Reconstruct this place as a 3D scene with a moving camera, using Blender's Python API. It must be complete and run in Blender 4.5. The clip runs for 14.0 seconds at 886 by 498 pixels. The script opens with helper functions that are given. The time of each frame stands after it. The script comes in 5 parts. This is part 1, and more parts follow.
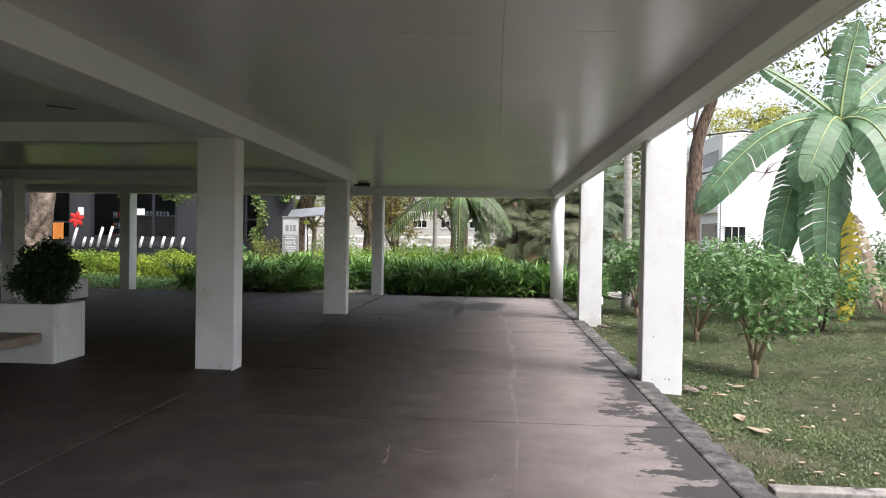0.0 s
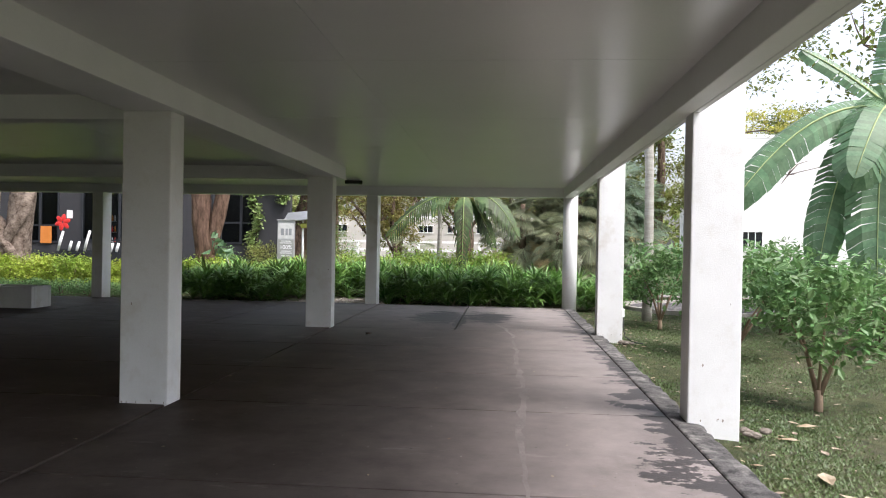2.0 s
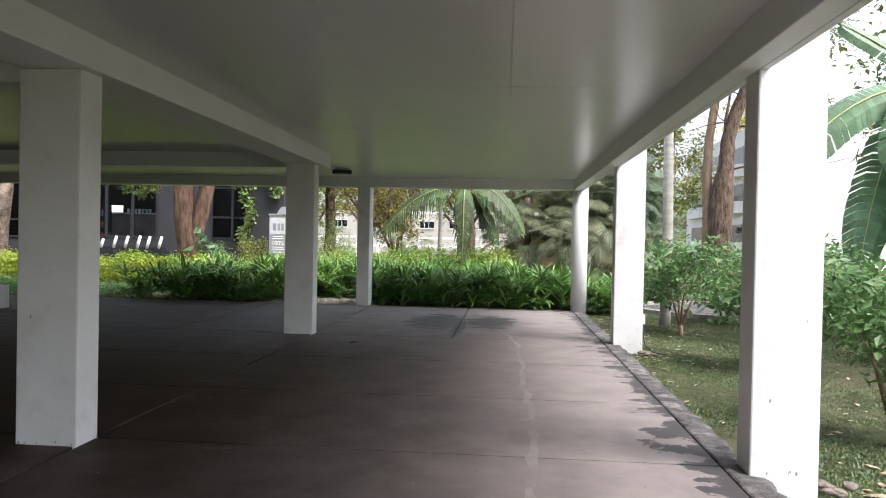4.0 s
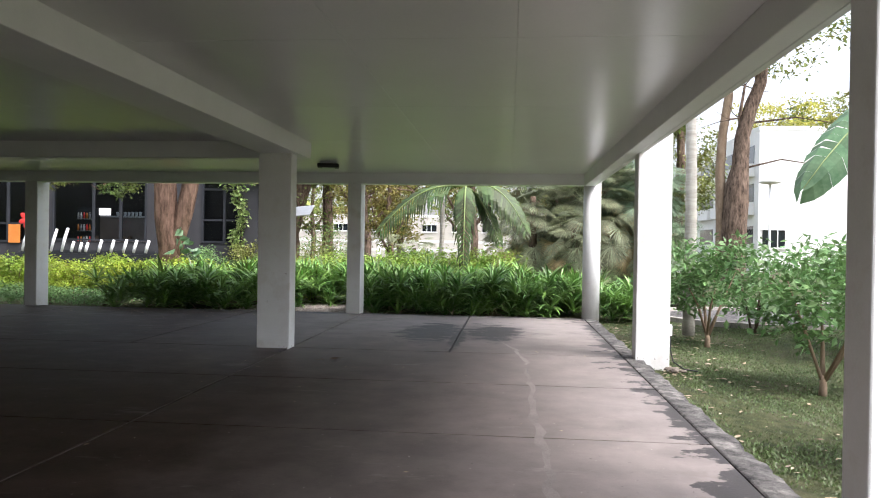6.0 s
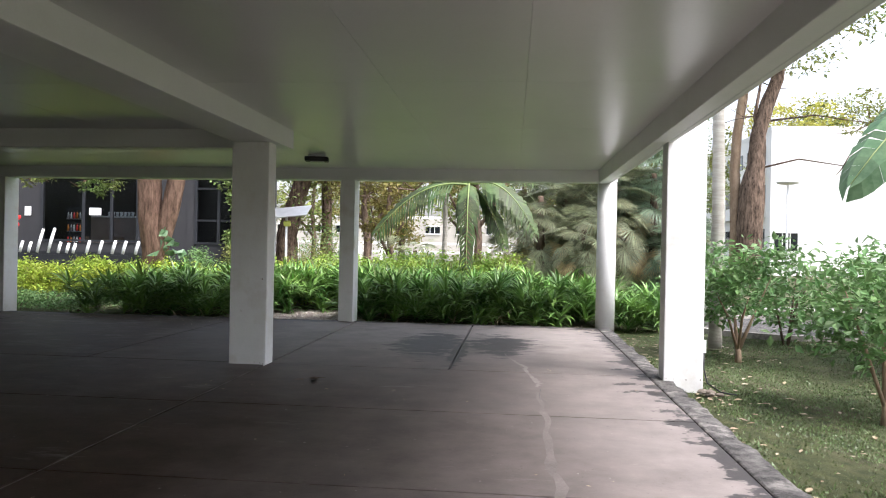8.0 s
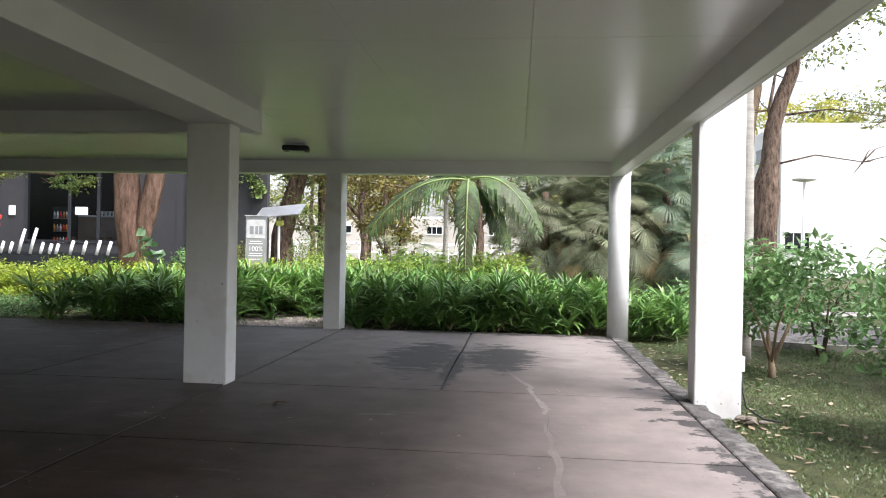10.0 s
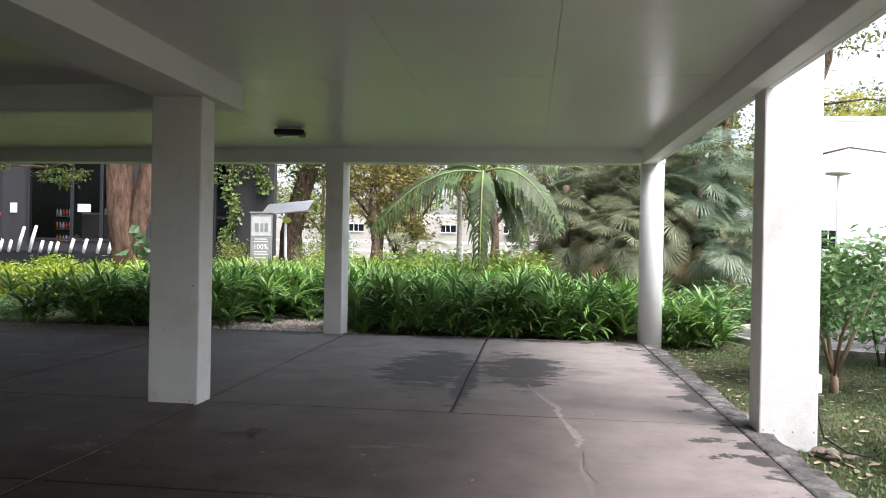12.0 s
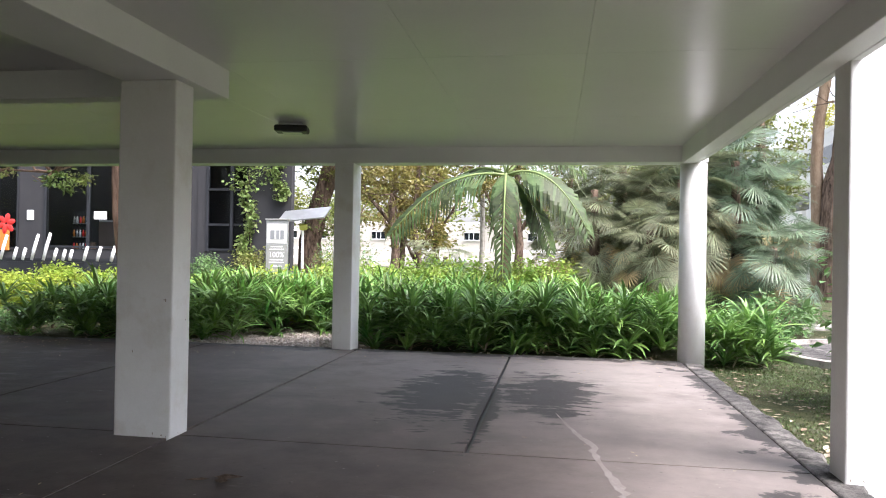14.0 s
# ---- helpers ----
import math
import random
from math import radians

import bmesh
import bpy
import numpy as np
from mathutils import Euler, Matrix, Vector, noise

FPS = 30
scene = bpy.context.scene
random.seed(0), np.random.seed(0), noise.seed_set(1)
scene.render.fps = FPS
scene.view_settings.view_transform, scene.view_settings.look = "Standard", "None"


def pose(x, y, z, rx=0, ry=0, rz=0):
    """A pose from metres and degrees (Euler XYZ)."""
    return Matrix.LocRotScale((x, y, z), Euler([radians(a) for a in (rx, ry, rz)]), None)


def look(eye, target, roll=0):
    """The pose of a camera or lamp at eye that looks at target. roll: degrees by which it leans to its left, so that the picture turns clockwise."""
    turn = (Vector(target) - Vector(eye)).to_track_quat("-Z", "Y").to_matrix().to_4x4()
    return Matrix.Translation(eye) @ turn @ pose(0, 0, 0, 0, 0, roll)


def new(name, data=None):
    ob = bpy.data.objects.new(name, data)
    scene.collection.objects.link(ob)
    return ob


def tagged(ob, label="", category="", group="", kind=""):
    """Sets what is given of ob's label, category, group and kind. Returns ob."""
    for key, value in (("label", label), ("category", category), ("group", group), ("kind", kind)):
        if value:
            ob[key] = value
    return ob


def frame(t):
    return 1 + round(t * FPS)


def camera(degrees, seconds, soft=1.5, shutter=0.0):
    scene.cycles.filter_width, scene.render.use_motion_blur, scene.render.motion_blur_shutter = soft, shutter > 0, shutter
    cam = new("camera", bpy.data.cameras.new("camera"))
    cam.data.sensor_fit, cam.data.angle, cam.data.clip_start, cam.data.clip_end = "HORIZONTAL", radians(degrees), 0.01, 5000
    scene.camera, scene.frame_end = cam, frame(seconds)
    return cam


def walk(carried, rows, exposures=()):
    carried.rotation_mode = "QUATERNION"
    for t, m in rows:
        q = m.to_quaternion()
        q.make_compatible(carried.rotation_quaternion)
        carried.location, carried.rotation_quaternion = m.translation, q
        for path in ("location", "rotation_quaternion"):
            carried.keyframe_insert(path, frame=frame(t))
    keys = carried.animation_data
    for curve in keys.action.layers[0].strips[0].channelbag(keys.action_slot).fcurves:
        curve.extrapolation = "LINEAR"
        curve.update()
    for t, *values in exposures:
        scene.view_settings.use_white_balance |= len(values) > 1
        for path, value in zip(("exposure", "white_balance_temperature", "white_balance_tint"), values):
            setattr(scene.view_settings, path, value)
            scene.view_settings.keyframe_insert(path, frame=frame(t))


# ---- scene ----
cam = camera(63.9, 14.0, soft=1.05)
PATH = [
    (0, (0.252, -0.66, 1.522), (0.105, 1.335, 1.494), 0.9),
    (0.5, (0.264, -0.173, 1.5), (0.105, 1.821, 1.474), 0.8),
    (1, (0.278, 0.239, 1.501), (0.12, 2.232, 1.488), 1.0),
    (1.5, (0.297, 0.657, 1.509), (0.134, 2.651, 1.481), 1.1),
    (2, (0.288, 1.058, 1.477), (0.119, 3.051, 1.465), 1.0),
    (2.5, (0.264, 1.41, 1.501), (0.096, 3.403, 1.49), 0.9),
    (3, (0.261, 1.801, 1.502), (0.088, 3.793, 1.481), 1.1),
    (3.2, (0.262, 1.935, 1.508), (0.089, 3.927, 1.484), 1.2),
    (5.5, (0.266, 3.574, 1.433), (0.082, 5.565, 1.414), 0.9),
    (6, (0.25, 3.906, 1.431), (0.064, 5.897, 1.419), 0.9),
    (6.5, (0.253, 4.241, 1.45), (0.065, 6.232, 1.43), 1.1),
    (7, (0.244, 4.523, 1.429), (0.054, 6.514, 1.421), 0.8),
    (7.5, (0.214, 4.819, 1.457), (0.012, 6.809, 1.435), 1.1),
    (8, (0.196, 5.111, 1.431), (-0.001, 7.101, 1.425), 1.1),
    (10.5, (0.206, 6.666, 1.41), (-0.009, 8.655, 1.406), 1.0),
    (11, (0.183, 6.975, 1.397), (-0.044, 8.962, 1.389), 1.0),
    (11.5, (0.127, 7.24, 1.389), (-0.104, 9.227, 1.384), 1.1),
    (12, (0.118, 7.484, 1.385), (-0.128, 9.469, 1.377), 1.0),
    (12.5, (0.126, 7.701, 1.399), (-0.139, 9.683, 1.403), 1.0),
    (13, (0.112, 7.912, 1.388), (-0.17, 9.892, 1.398), 0.9),
    (13.5, (0.086, 8.175, 1.393), (-0.212, 10.153, 1.389), 0.9),
    (14, (0.075, 8.418, 1.387), (-0.238, 10.393, 1.4), 1.0),
]
walk(cam, [(t, look(eye, target, roll)) for t, eye, target, roll in PATH], exposures=[(0, 1.1, 6060, 15), (3, 1.2, 6020, 15.5), (6, 1.5, 6020, 15.5), (8, 1.48, 6020, 15.5), (11, 1.44, 6020, 15.5), (12.3, 1.39, 6020, 15.5), (13, 1.62, 6020, 16), (14, 1.75, 6020, 18)])


# ---- light ----
SUN_EL, SUN_AZ = 54.0, 121.0      # degrees; azimuth clockwise from +y
world = bpy.data.worlds.new("sky")
scene.world = world
world.use_nodes = True
wn = world.node_tree
sky = wn.nodes.new("ShaderNodeTexSky")
sky.sky_type, sky.sun_disc = "NISHITA", False
sky.sun_elevation, sky.sun_rotation = radians(SUN_EL), radians(SUN_AZ)
sky.air_density, sky.dust_density = 1.4, 4.0
wn.nodes["Background"].inputs["Strength"].default_value = 0.15
haze = wn.nodes.new("ShaderNodeHueSaturation")      # thin bright haze takes most of the blue out
haze.inputs["Saturation"].default_value = 0.35
wn.links.new(sky.outputs[0], haze.inputs["Color"])
wn.links.new(haze.outputs[0], wn.nodes["Background"].inputs["Color"])
sun = new("sun", bpy.data.lights.new("sun", "SUN"))
sun.data.energy, sun.data.angle, sun.data.color = 2.2, radians(26), (1.0, 0.93, 0.82)
e, a = radians(SUN_EL), radians(SUN_AZ)
sun.matrix_world = look((math.sin(a) * math.cos(e) * 60, math.cos(a) * math.cos(e) * 60, math.sin(e) * 60), (0, 0, 0))


# ---- materials ----
def mat(name, c1, c2, scale=4.0, rough=0.8, bump=0.2, fine=60.0, spec=0.3, stain=None, stain_scale=0.6, stain_lo=0.51, stain_hi=0.62,
        metal=0.0, per_object=0.0, per_island=0.0, translucent=0.0, stretch=(1, 1, 1), bump_dist=0.01, rvar=0.2, dust_or_daylight=None, dust_scale=1.0):
    """Two colours mixed by noise at two scales, fine relief, optional stains of their own shape, and a shift from piece to piece."""
    m = bpy.data.materials.new(name)
    m.use_nodes = True
    nt = m.node_tree
    n, link = nt.nodes, nt.links.new
    bsdf = n["Principled BSDF"]
    mp = n.new("ShaderNodeMapping")
    mp.inputs["Scale"].default_value = stretch
    geo = n.new("ShaderNodeNewGeometry")
    link(geo.outputs["Position"], mp.inputs["Vector"])

    def nz(sc, detail=4, rough_=0.6):
        x = n.new("ShaderNodeTexNoise")
        x.inputs["Scale"].default_value, x.inputs["Detail"].default_value, x.inputs["Roughness"].default_value = sc, detail, rough_
        link(mp.outputs[0], x.inputs["Vector"])
        return x.outputs["Fac"]

    def math_(op, p, q):
        x = n.new("ShaderNodeMath")
        x.operation = op
        for i, v in enumerate((p, q)):
            if isinstance(v, (int, float)):
                x.inputs[i].default_value = v
            else:
                link(v, x.inputs[i])
        return x.outputs[0]

    def mix(f, p, q):
        x = n.new("ShaderNodeMix")
        x.data_type = "RGBA"
        ins = [i for i in x.inputs if i.enabled]
        for sock, v in zip(ins, (f, p, q)):
            if isinstance(v, tuple):
                sock.default_value = (*v, 1)
            elif isinstance(v, (int, float)):
                sock.default_value = v
            else:
                link(v, sock)
        return [o for o in x.outputs if o.enabled][0]

    big, small = nz(scale), nz(fine, 3)
    f = math_("ADD", math_("MULTIPLY", big, 0.7), math_("MULTIPLY", small, 0.3))
    ramp = n.new("ShaderNodeMapRange")
    ramp.inputs["From Min"].default_value, ramp.inputs["From Max"].default_value = 0.36, 0.64
    link(f, ramp.inputs["Value"])
    col = mix(ramp.outputs[0], c1, c2)
    if stain:
        st = n.new("ShaderNodeMapRange")
        st.inputs["From Min"].default_value, st.inputs["From Max"].default_value = stain_lo, stain_hi
        link(nz(stain_scale, 6, 0.65), st.inputs["Value"])
        col = mix(st.outputs[0], col, stain)
    if dust_or_daylight:
        du = n.new("ShaderNodeMapRange")
        du.inputs["From Min"].default_value, du.inputs["From Max"].default_value, du.inputs["To Max"].default_value = 0.53, 0.74, 0.75
        link(nz(dust_scale, 9, 0.72), du.inputs["Value"])
        col = mix(du.outputs[0], col, dust_or_daylight)
    if per_object or per_island:
        hsv = n.new("ShaderNodeHueSaturation")
        if per_object:
            rnd, amount = n.new("ShaderNodeObjectInfo").outputs["Random"], per_object
        else:
            rnd, amount = geo.outputs["Random Per Island"], per_island
        link(math_("ADD", math_("MULTIPLY", rnd, amount), 1 - amount / 2), hsv.inputs["Value"])
        link(math_("ADD", math_("MULTIPLY", rnd, 0.05 * amount), 0.5 - 0.025 * amount), hsv.inputs["Hue"])
        link(col, hsv.inputs["Color"])
        col = hsv.outputs[0]
    link(col, bsdf.inputs["Base Color"])
    bsdf.inputs["Metallic"].default_value = metal
    bsdf.inputs["Specular IOR Level"].default_value = spec
    link(math_("ADD", math_("MULTIPLY", big, rvar), rough - rvar / 2), bsdf.inputs["Roughness"])
    if bump:
        b = n.new("ShaderNodeBump")
        b.inputs["Strength"].default_value, b.inputs["Distance"].default_value = bump, bump_dist
        link(math_("ADD", math_("MULTIPLY", small, 0.6), math_("MULTIPLY", nz(fine * 4, 2), 0.4)), b.inputs["Height"])
        link(b.outputs[0], bsdf.inputs["Normal"])
    if translucent:
        tr = n.new("ShaderNodeBsdfTranslucent")
        link(col, tr.inputs["Color"])
        ms = n.new("ShaderNodeMixShader")
        ms.inputs[0].default_value = translucent
        link(bsdf.outputs[0], ms.inputs[1])
        link(tr.outputs[0], ms.inputs[2])
        link(ms.outputs[0], n["Material Output"].inputs["Surface"])
    return m


def leafmat(name, c1, c2, scale=1.2, rough=0.45, var=0.5, tr=0.3):
    return mat(name, c1, c2, scale, rough, 0.0, 18, 0.4, per_island=var, translucent=tr)


M_PAINT = mat("white_paint", (0.67, 0.67, 0.655), (0.74, 0.74, 0.725), 2.0, 0.55, 0.3, 70, 0.35, stain=(0.52, 0.48, 0.41), stain_scale=1.6, stain_lo=0.55, stain_hi=0.8, dust_or_daylight=(0.61, 0.59, 0.545), dust_scale=5.0)
M_BEAM = mat("beam_paint", (0.70, 0.71, 0.69), (0.76, 0.77, 0.75), 1.5, 0.5, 0.1, 70, 0.35)
M_CEIL = mat("ceiling_paint", (0.56, 0.56, 0.545), (0.61, 0.61, 0.595), 0.8, 0.29, 0.0, 30, 0.85, rvar=0.03)


def floor_mat():
    """Dark brown sealed concrete, painted paler by dust and daylight towards the open edges, with damp patches and dark
    blotches astride the far joint.
    """
    m = bpy.data.materials.new("worn_concrete")
    m.use_nodes = True
    n, link = m.node_tree.nodes, m.node_tree.links.new
    bsdf = n["Principled BSDF"]
    pos = n.new("ShaderNodeNewGeometry").outputs["Position"]
    sep = n.new("ShaderNodeSeparateXYZ")
    link(pos, sep.inputs[0])

    def op(kind, *vals):
        x = n.new("ShaderNodeMath")
        x.operation = kind
        for i, v in enumerate(vals):
            if isinstance(v, (int, float)):
                x.inputs[i].default_value = v
            else:
                link(v, x.inputs[i])
        return x.outputs[0]

    def nz(scale, detail, rough, stretch=(1, 1, 1)):
        mp = n.new("ShaderNodeMapping")
        mp.inputs["Scale"].default_value = stretch
        link(pos, mp.inputs["Vector"])
        x = n.new("ShaderNodeTexNoise")
        x.inputs["Scale"].default_value, x.inputs["Detail"].default_value, x.inputs["Roughness"].default_value = scale, detail, rough
        link(mp.outputs[0], x.inputs["Vector"])
        return x.outputs["Fac"]

    def ramp(v, lo, hi, top=1.0):
        x = n.new("ShaderNodeMapRange")
        x.inputs["From Min"].default_value, x.inputs["From Max"].default_value, x.inputs["To Max"].default_value = lo, hi, top
        link(v, x.inputs["Value"])
        return x.outputs[0]

    def mix(f, p, q):
        x = n.new("ShaderNodeMix")
        x.data_type = "RGBA"
        for sock, v in zip([i for i in x.inputs if i.enabled], (f, p, q)):
            if isinstance(v, tuple):
                sock.default_value = (*v, 1)
            else:
                link(v, sock)
        return [o for o in x.outputs if o.enabled][0]

    def lobe(cx, cy, rx, ry):
        dx = op("DIVIDE", op("SUBTRACT", sep.outputs[0], cx), rx)
        dy = op("DIVIDE", op("SUBTRACT", sep.outputs[1], cy), ry)
        return op("SUBTRACT", 1.0, op("SQRT", op("ADD", op("MULTIPLY", dx, dx), op("MULTIPLY", dy, dy))))

    broad, mid, grain = nz(0.55, 5, 0.6), nz(2.2, 7, 0.68), nz(55, 3, 0.6)
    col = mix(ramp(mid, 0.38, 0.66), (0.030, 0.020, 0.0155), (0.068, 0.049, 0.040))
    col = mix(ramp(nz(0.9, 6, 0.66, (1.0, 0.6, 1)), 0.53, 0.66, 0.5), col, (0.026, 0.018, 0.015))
    # daylight from the open sides, painted paler into the colour along with dust
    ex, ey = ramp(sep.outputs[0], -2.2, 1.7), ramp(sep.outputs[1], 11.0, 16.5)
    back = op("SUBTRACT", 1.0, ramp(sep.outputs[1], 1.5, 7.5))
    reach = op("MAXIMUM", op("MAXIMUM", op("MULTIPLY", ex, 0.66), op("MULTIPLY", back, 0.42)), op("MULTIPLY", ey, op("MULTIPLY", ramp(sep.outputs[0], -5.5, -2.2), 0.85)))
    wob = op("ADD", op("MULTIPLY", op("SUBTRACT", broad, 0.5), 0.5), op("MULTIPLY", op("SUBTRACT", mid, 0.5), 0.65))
    dust_or_daylight = ramp(op("ADD", reach, op("MULTIPLY", wob, op("ADD", op("MULTIPLY", reach, 1.1), 0.12))), 0.02, 0.9, 0.82)
    col = mix(dust_or_daylight, col, (0.325, 0.288, 0.272))
    # trodden dirt in the pale tone, then scuffs and pale scratches
    dirt = op("MULTIPLY", ramp(nz(1.5, 10, 0.74, (0.8, 1.4, 1)), 0.50, 0.64, 0.6), ramp(sep.outputs[1], 9.0, 15.0))
    col = mix(dirt, col, (0.125, 0.110, 0.104))
    col = mix(ramp(nz(1.6, 10, 0.78, (0.5, 1.6, 1)), 0.60, 0.72, 0.45), col, (0.36, 0.33, 0.31))
    # damp edges and dark blotches astride the far joint, with ragged outlines
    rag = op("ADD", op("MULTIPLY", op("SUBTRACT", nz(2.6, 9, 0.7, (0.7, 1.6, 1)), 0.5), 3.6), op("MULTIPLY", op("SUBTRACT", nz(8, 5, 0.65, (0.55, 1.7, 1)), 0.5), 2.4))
    blotch = op("MAXIMUM", lobe(-1.0, 15.55, 0.50, 1.35), op("MAXIMUM", lobe(0.03, 15.65, 0.5, 1.15), lobe(-0.52, 14.9, 0.13, 1.3)))
    blotch = op("ADD", op("MULTIPLY", blotch, 0.75), op("MULTIPLY", rag, 0.62))
    fray = op("ADD", op("MULTIPLY", op("SUBTRACT", nz(1.9, 8, 0.64, (1.0, 1.3, 1)), 0.5), 3.2), op("MULTIPLY", op("SUBTRACT", nz(8, 4, 0.6, (0.8, 1.2, 1)), 0.5), 0.9))
    inner = op("ADD", 1.42, op("MULTIPLY", ramp(sep.outputs[1], 5.0, 9.5), 0.2))      # the damp reaches further in at the near end
    edge_x = op("ADD", op("DIVIDE", op("SUBTRACT", sep.outputs[0], inner), 0.5), op("MULTIPLY", fray, 1.35))
    edge_y = op("ADD", op("DIVIDE", op("SUBTRACT", sep.outputs[1], 18.05), 0.3), fray)
    damp_blotch = ramp(op("MAXIMUM", op("SUBTRACT", blotch, 0.02), op("MAXIMUM", edge_x, edge_y)), 0.0, 0.12, 0.94)
    col = mix(damp_blotch, col, (0.036, 0.032, 0.032))
    # tiny pits and specks
    col = mix(ramp(nz(24, 2, 0.5), 0.70, 0.76, 0.55), col, (0.035, 0.03, 0.028))
    col = mix(ramp(nz(31, 2, 0.5, (1, 0.7, 1)), 0.73, 0.77, 0.6), col, (0.42, 0.39, 0.36))
    link(col, bsdf.inputs["Base Color"])
    # specular and roughness follow the painted daylight tone too
    link(op("ADD", 0.1, op("MULTIPLY", dust_or_daylight, 0.3)), bsdf.inputs["Specular IOR Level"])
    link(op("SUBTRACT", op("ADD", 0.46, op("ADD", op("MULTIPLY", mid, 0.18), op("MULTIPLY", dust_or_daylight, 0.12))), op("MULTIPLY", damp_blotch, 0.08)), bsdf.inputs["Roughness"])
    b = n.new("ShaderNodeBump")
    b.inputs["Strength"].default_value, b.inputs["Distance"].default_value = 0.3, 0.008
    link(op("ADD", op("MULTIPLY", grain, 0.5), mid), b.inputs["Height"])
    link(b.outputs[0], bsdf.inputs["Normal"])
    return m


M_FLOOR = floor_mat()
M_EDGE = mat("damp_kerb_concrete", (0.026, 0.025, 0.025), (0.17, 0.16, 0.152), 7.0, 0.85, 1.0, 60, 0.2, stain=(0.30, 0.28, 0.26), stain_scale=2.4, stain_lo=0.56, stain_hi=0.68, dust_or_daylight=(0.03, 0.03, 0.027), dust_scale=6.0)
M_CEMENT = mat("pale_cement", (0.34, 0.31, 0.28), (0.46, 0.43, 0.39), 3.0, 0.85, 0.4, 60, 0.2, stain=(0.14, 0.13, 0.12), stain_scale=1.6)
M_GRASS = mat("lawn_soil", (0.045, 0.056, 0.027), (0.115, 0.122, 0.060), 5.0, 0.95, 1.0, 70, 0.1, stain=(0.19, 0.155, 0.115), stain_scale=0.6, stain_lo=0.5, stain_hi=0.74, bump_dist=0.03)
M_PEBBLE = mat("pebbles", (0.30, 0.25, 0.22), (0.50, 0.45, 0.41), 9.0, 0.9, 0.2, 60, 0.2, per_island=0.6)
M_BARK = mat("bark", (0.035, 0.024, 0.018), (0.25, 0.18, 0.135), 9.0, 0.9, 1.0, 26, 0.1, stretch=(1, 1, 0.28), bump_dist=0.04)
M_PALMBARK = mat("grey_palm_bark", (0.30, 0.28, 0.24), (0.45, 0.43, 0.38), 5.0, 0.9, 0.7, 25, 0.1, stretch=(0.4, 0.4, 2.5), bump_dist=0.02)
M_LILY = leafmat("lily_leaf", (0.06, 0.145, 0.036), (0.24, 0.385, 0.09), 2.2, rough=0.3, var=1.1, tr=0.2)
M_GOLD = leafmat("golden_leaf", (0.20, 0.31, 0.035), (0.46, 0.53, 0.07), 0.9, var=0.6)
M_LIME = leafmat("lime_leaf", (0.15, 0.27, 0.045), (0.37, 0.47, 0.085), 1.4, var=0.7)
M_SHRUB = leafmat("shrub_leaf", (0.085, 0.17, 0.055), (0.19, 0.32, 0.11))
M_DARKLEAF = leafmat("dark_leaf", (0.018, 0.04, 0.014), (0.035, 0.07, 0.022), tr=0.1)
M_TREELEAF = leafmat("tree_leaf", (0.09, 0.14, 0.03), (0.26, 0.26, 0.07), 0.35, var=0.8)
M_FROND = leafmat("palm_leaflet", (0.026, 0.05, 0.014), (0.085, 0.12, 0.036), 3.0, 0.55, 0.9, 0.12)
M_FAN = leafmat("fan_palm_leaf", (0.10, 0.165, 0.10), (0.265, 0.335, 0.21), var=0.9, tr=0.3)
M_BANANA = leafmat("banana_leaf", (0.075, 0.15, 0.07), (0.15, 0.25, 0.125), 3.5, 0.42, 0.45, 0.28)
M_RIB = mat("pale_leaf_rib", (0.30, 0.36, 0.14), (0.38, 0.44, 0.20), 4, 0.5, 0.0, 30, 0.3)
M_STALK = mat("green_frond_rib", (0.14, 0.19, 0.06), (0.22, 0.28, 0.10), 4, 0.5, 0.0, 30, 0.3)
M_YELLOW = leafmat("yellow_leaf", (0.55, 0.42, 0.03), (0.62, 0.50, 0.06), 2.0, 0.5, 0.3, 0.3)
M_DRY = leafmat("dry_leaf", (0.24, 0.165, 0.095), (0.48, 0.41, 0.30), 3.0, 0.8, 0.6, 0.1)
M_CHAR = mat("charcoal_cladding", (0.018, 0.02, 0.024), (0.03, 0.032, 0.038), 1.0, 0.6, 0.1, 30)
M_GREYWALL = mat("grey_render", (0.034, 0.034, 0.038), (0.048, 0.047, 0.050), 1.0, 0.85, 0.2, 40)
M_BLACK = mat("black_plastic", (0.012, 0.012, 0.013), (0.02, 0.02, 0.022), 8, 0.45, 0.05, 80, 0.4)
M_WHITE = mat("white_enamel", (0.80, 0.80, 0.80), (0.86, 0.86, 0.86), 4, 0.4, 0.03, 60, 0.4)
M_RED = mat("red_enamel", (0.72, 0.03, 0.03), (0.80, 0.05, 0.04), 4, 0.4, 0.03, 60, 0.4)
M_ORANGE = mat("orange_panel", (0.55, 0.18, 0.03), (0.62, 0.23, 0.05), 3, 0.5, 0.05, 60)
M_FAR = mat("far_white_wall", (0.72, 0.71, 0.68), (0.80, 0.79, 0.76), 0.4, 0.9, 0.1, 8)
M_ALU = mat("aluminium", (0.45, 0.46, 0.47), (0.55, 0.56, 0.57), 4, 0.4, 0.05, 60, 0.5, metal=0.8)


def glassmat():
    m = bpy.data.materials.new("dark_glass")
    m.use_nodes = True
    b = m.node_tree.nodes["Principled BSDF"]
    b.inputs["Base Color"].default_value = (0.012, 0.016, 0.02, 1)
    b.inputs["Roughness"].default_value = 0.06
    b.inputs["Specular IOR Level"].default_value = 0.6
    return m


M_GLASS = glassmat()


# ---- building blocks ----
def mesh_of(name, bm, material):
    me = bpy.data.meshes.new(name)
    bm.to_mesh(me)
    bm.free()
    me.materials.append(material)
    return me


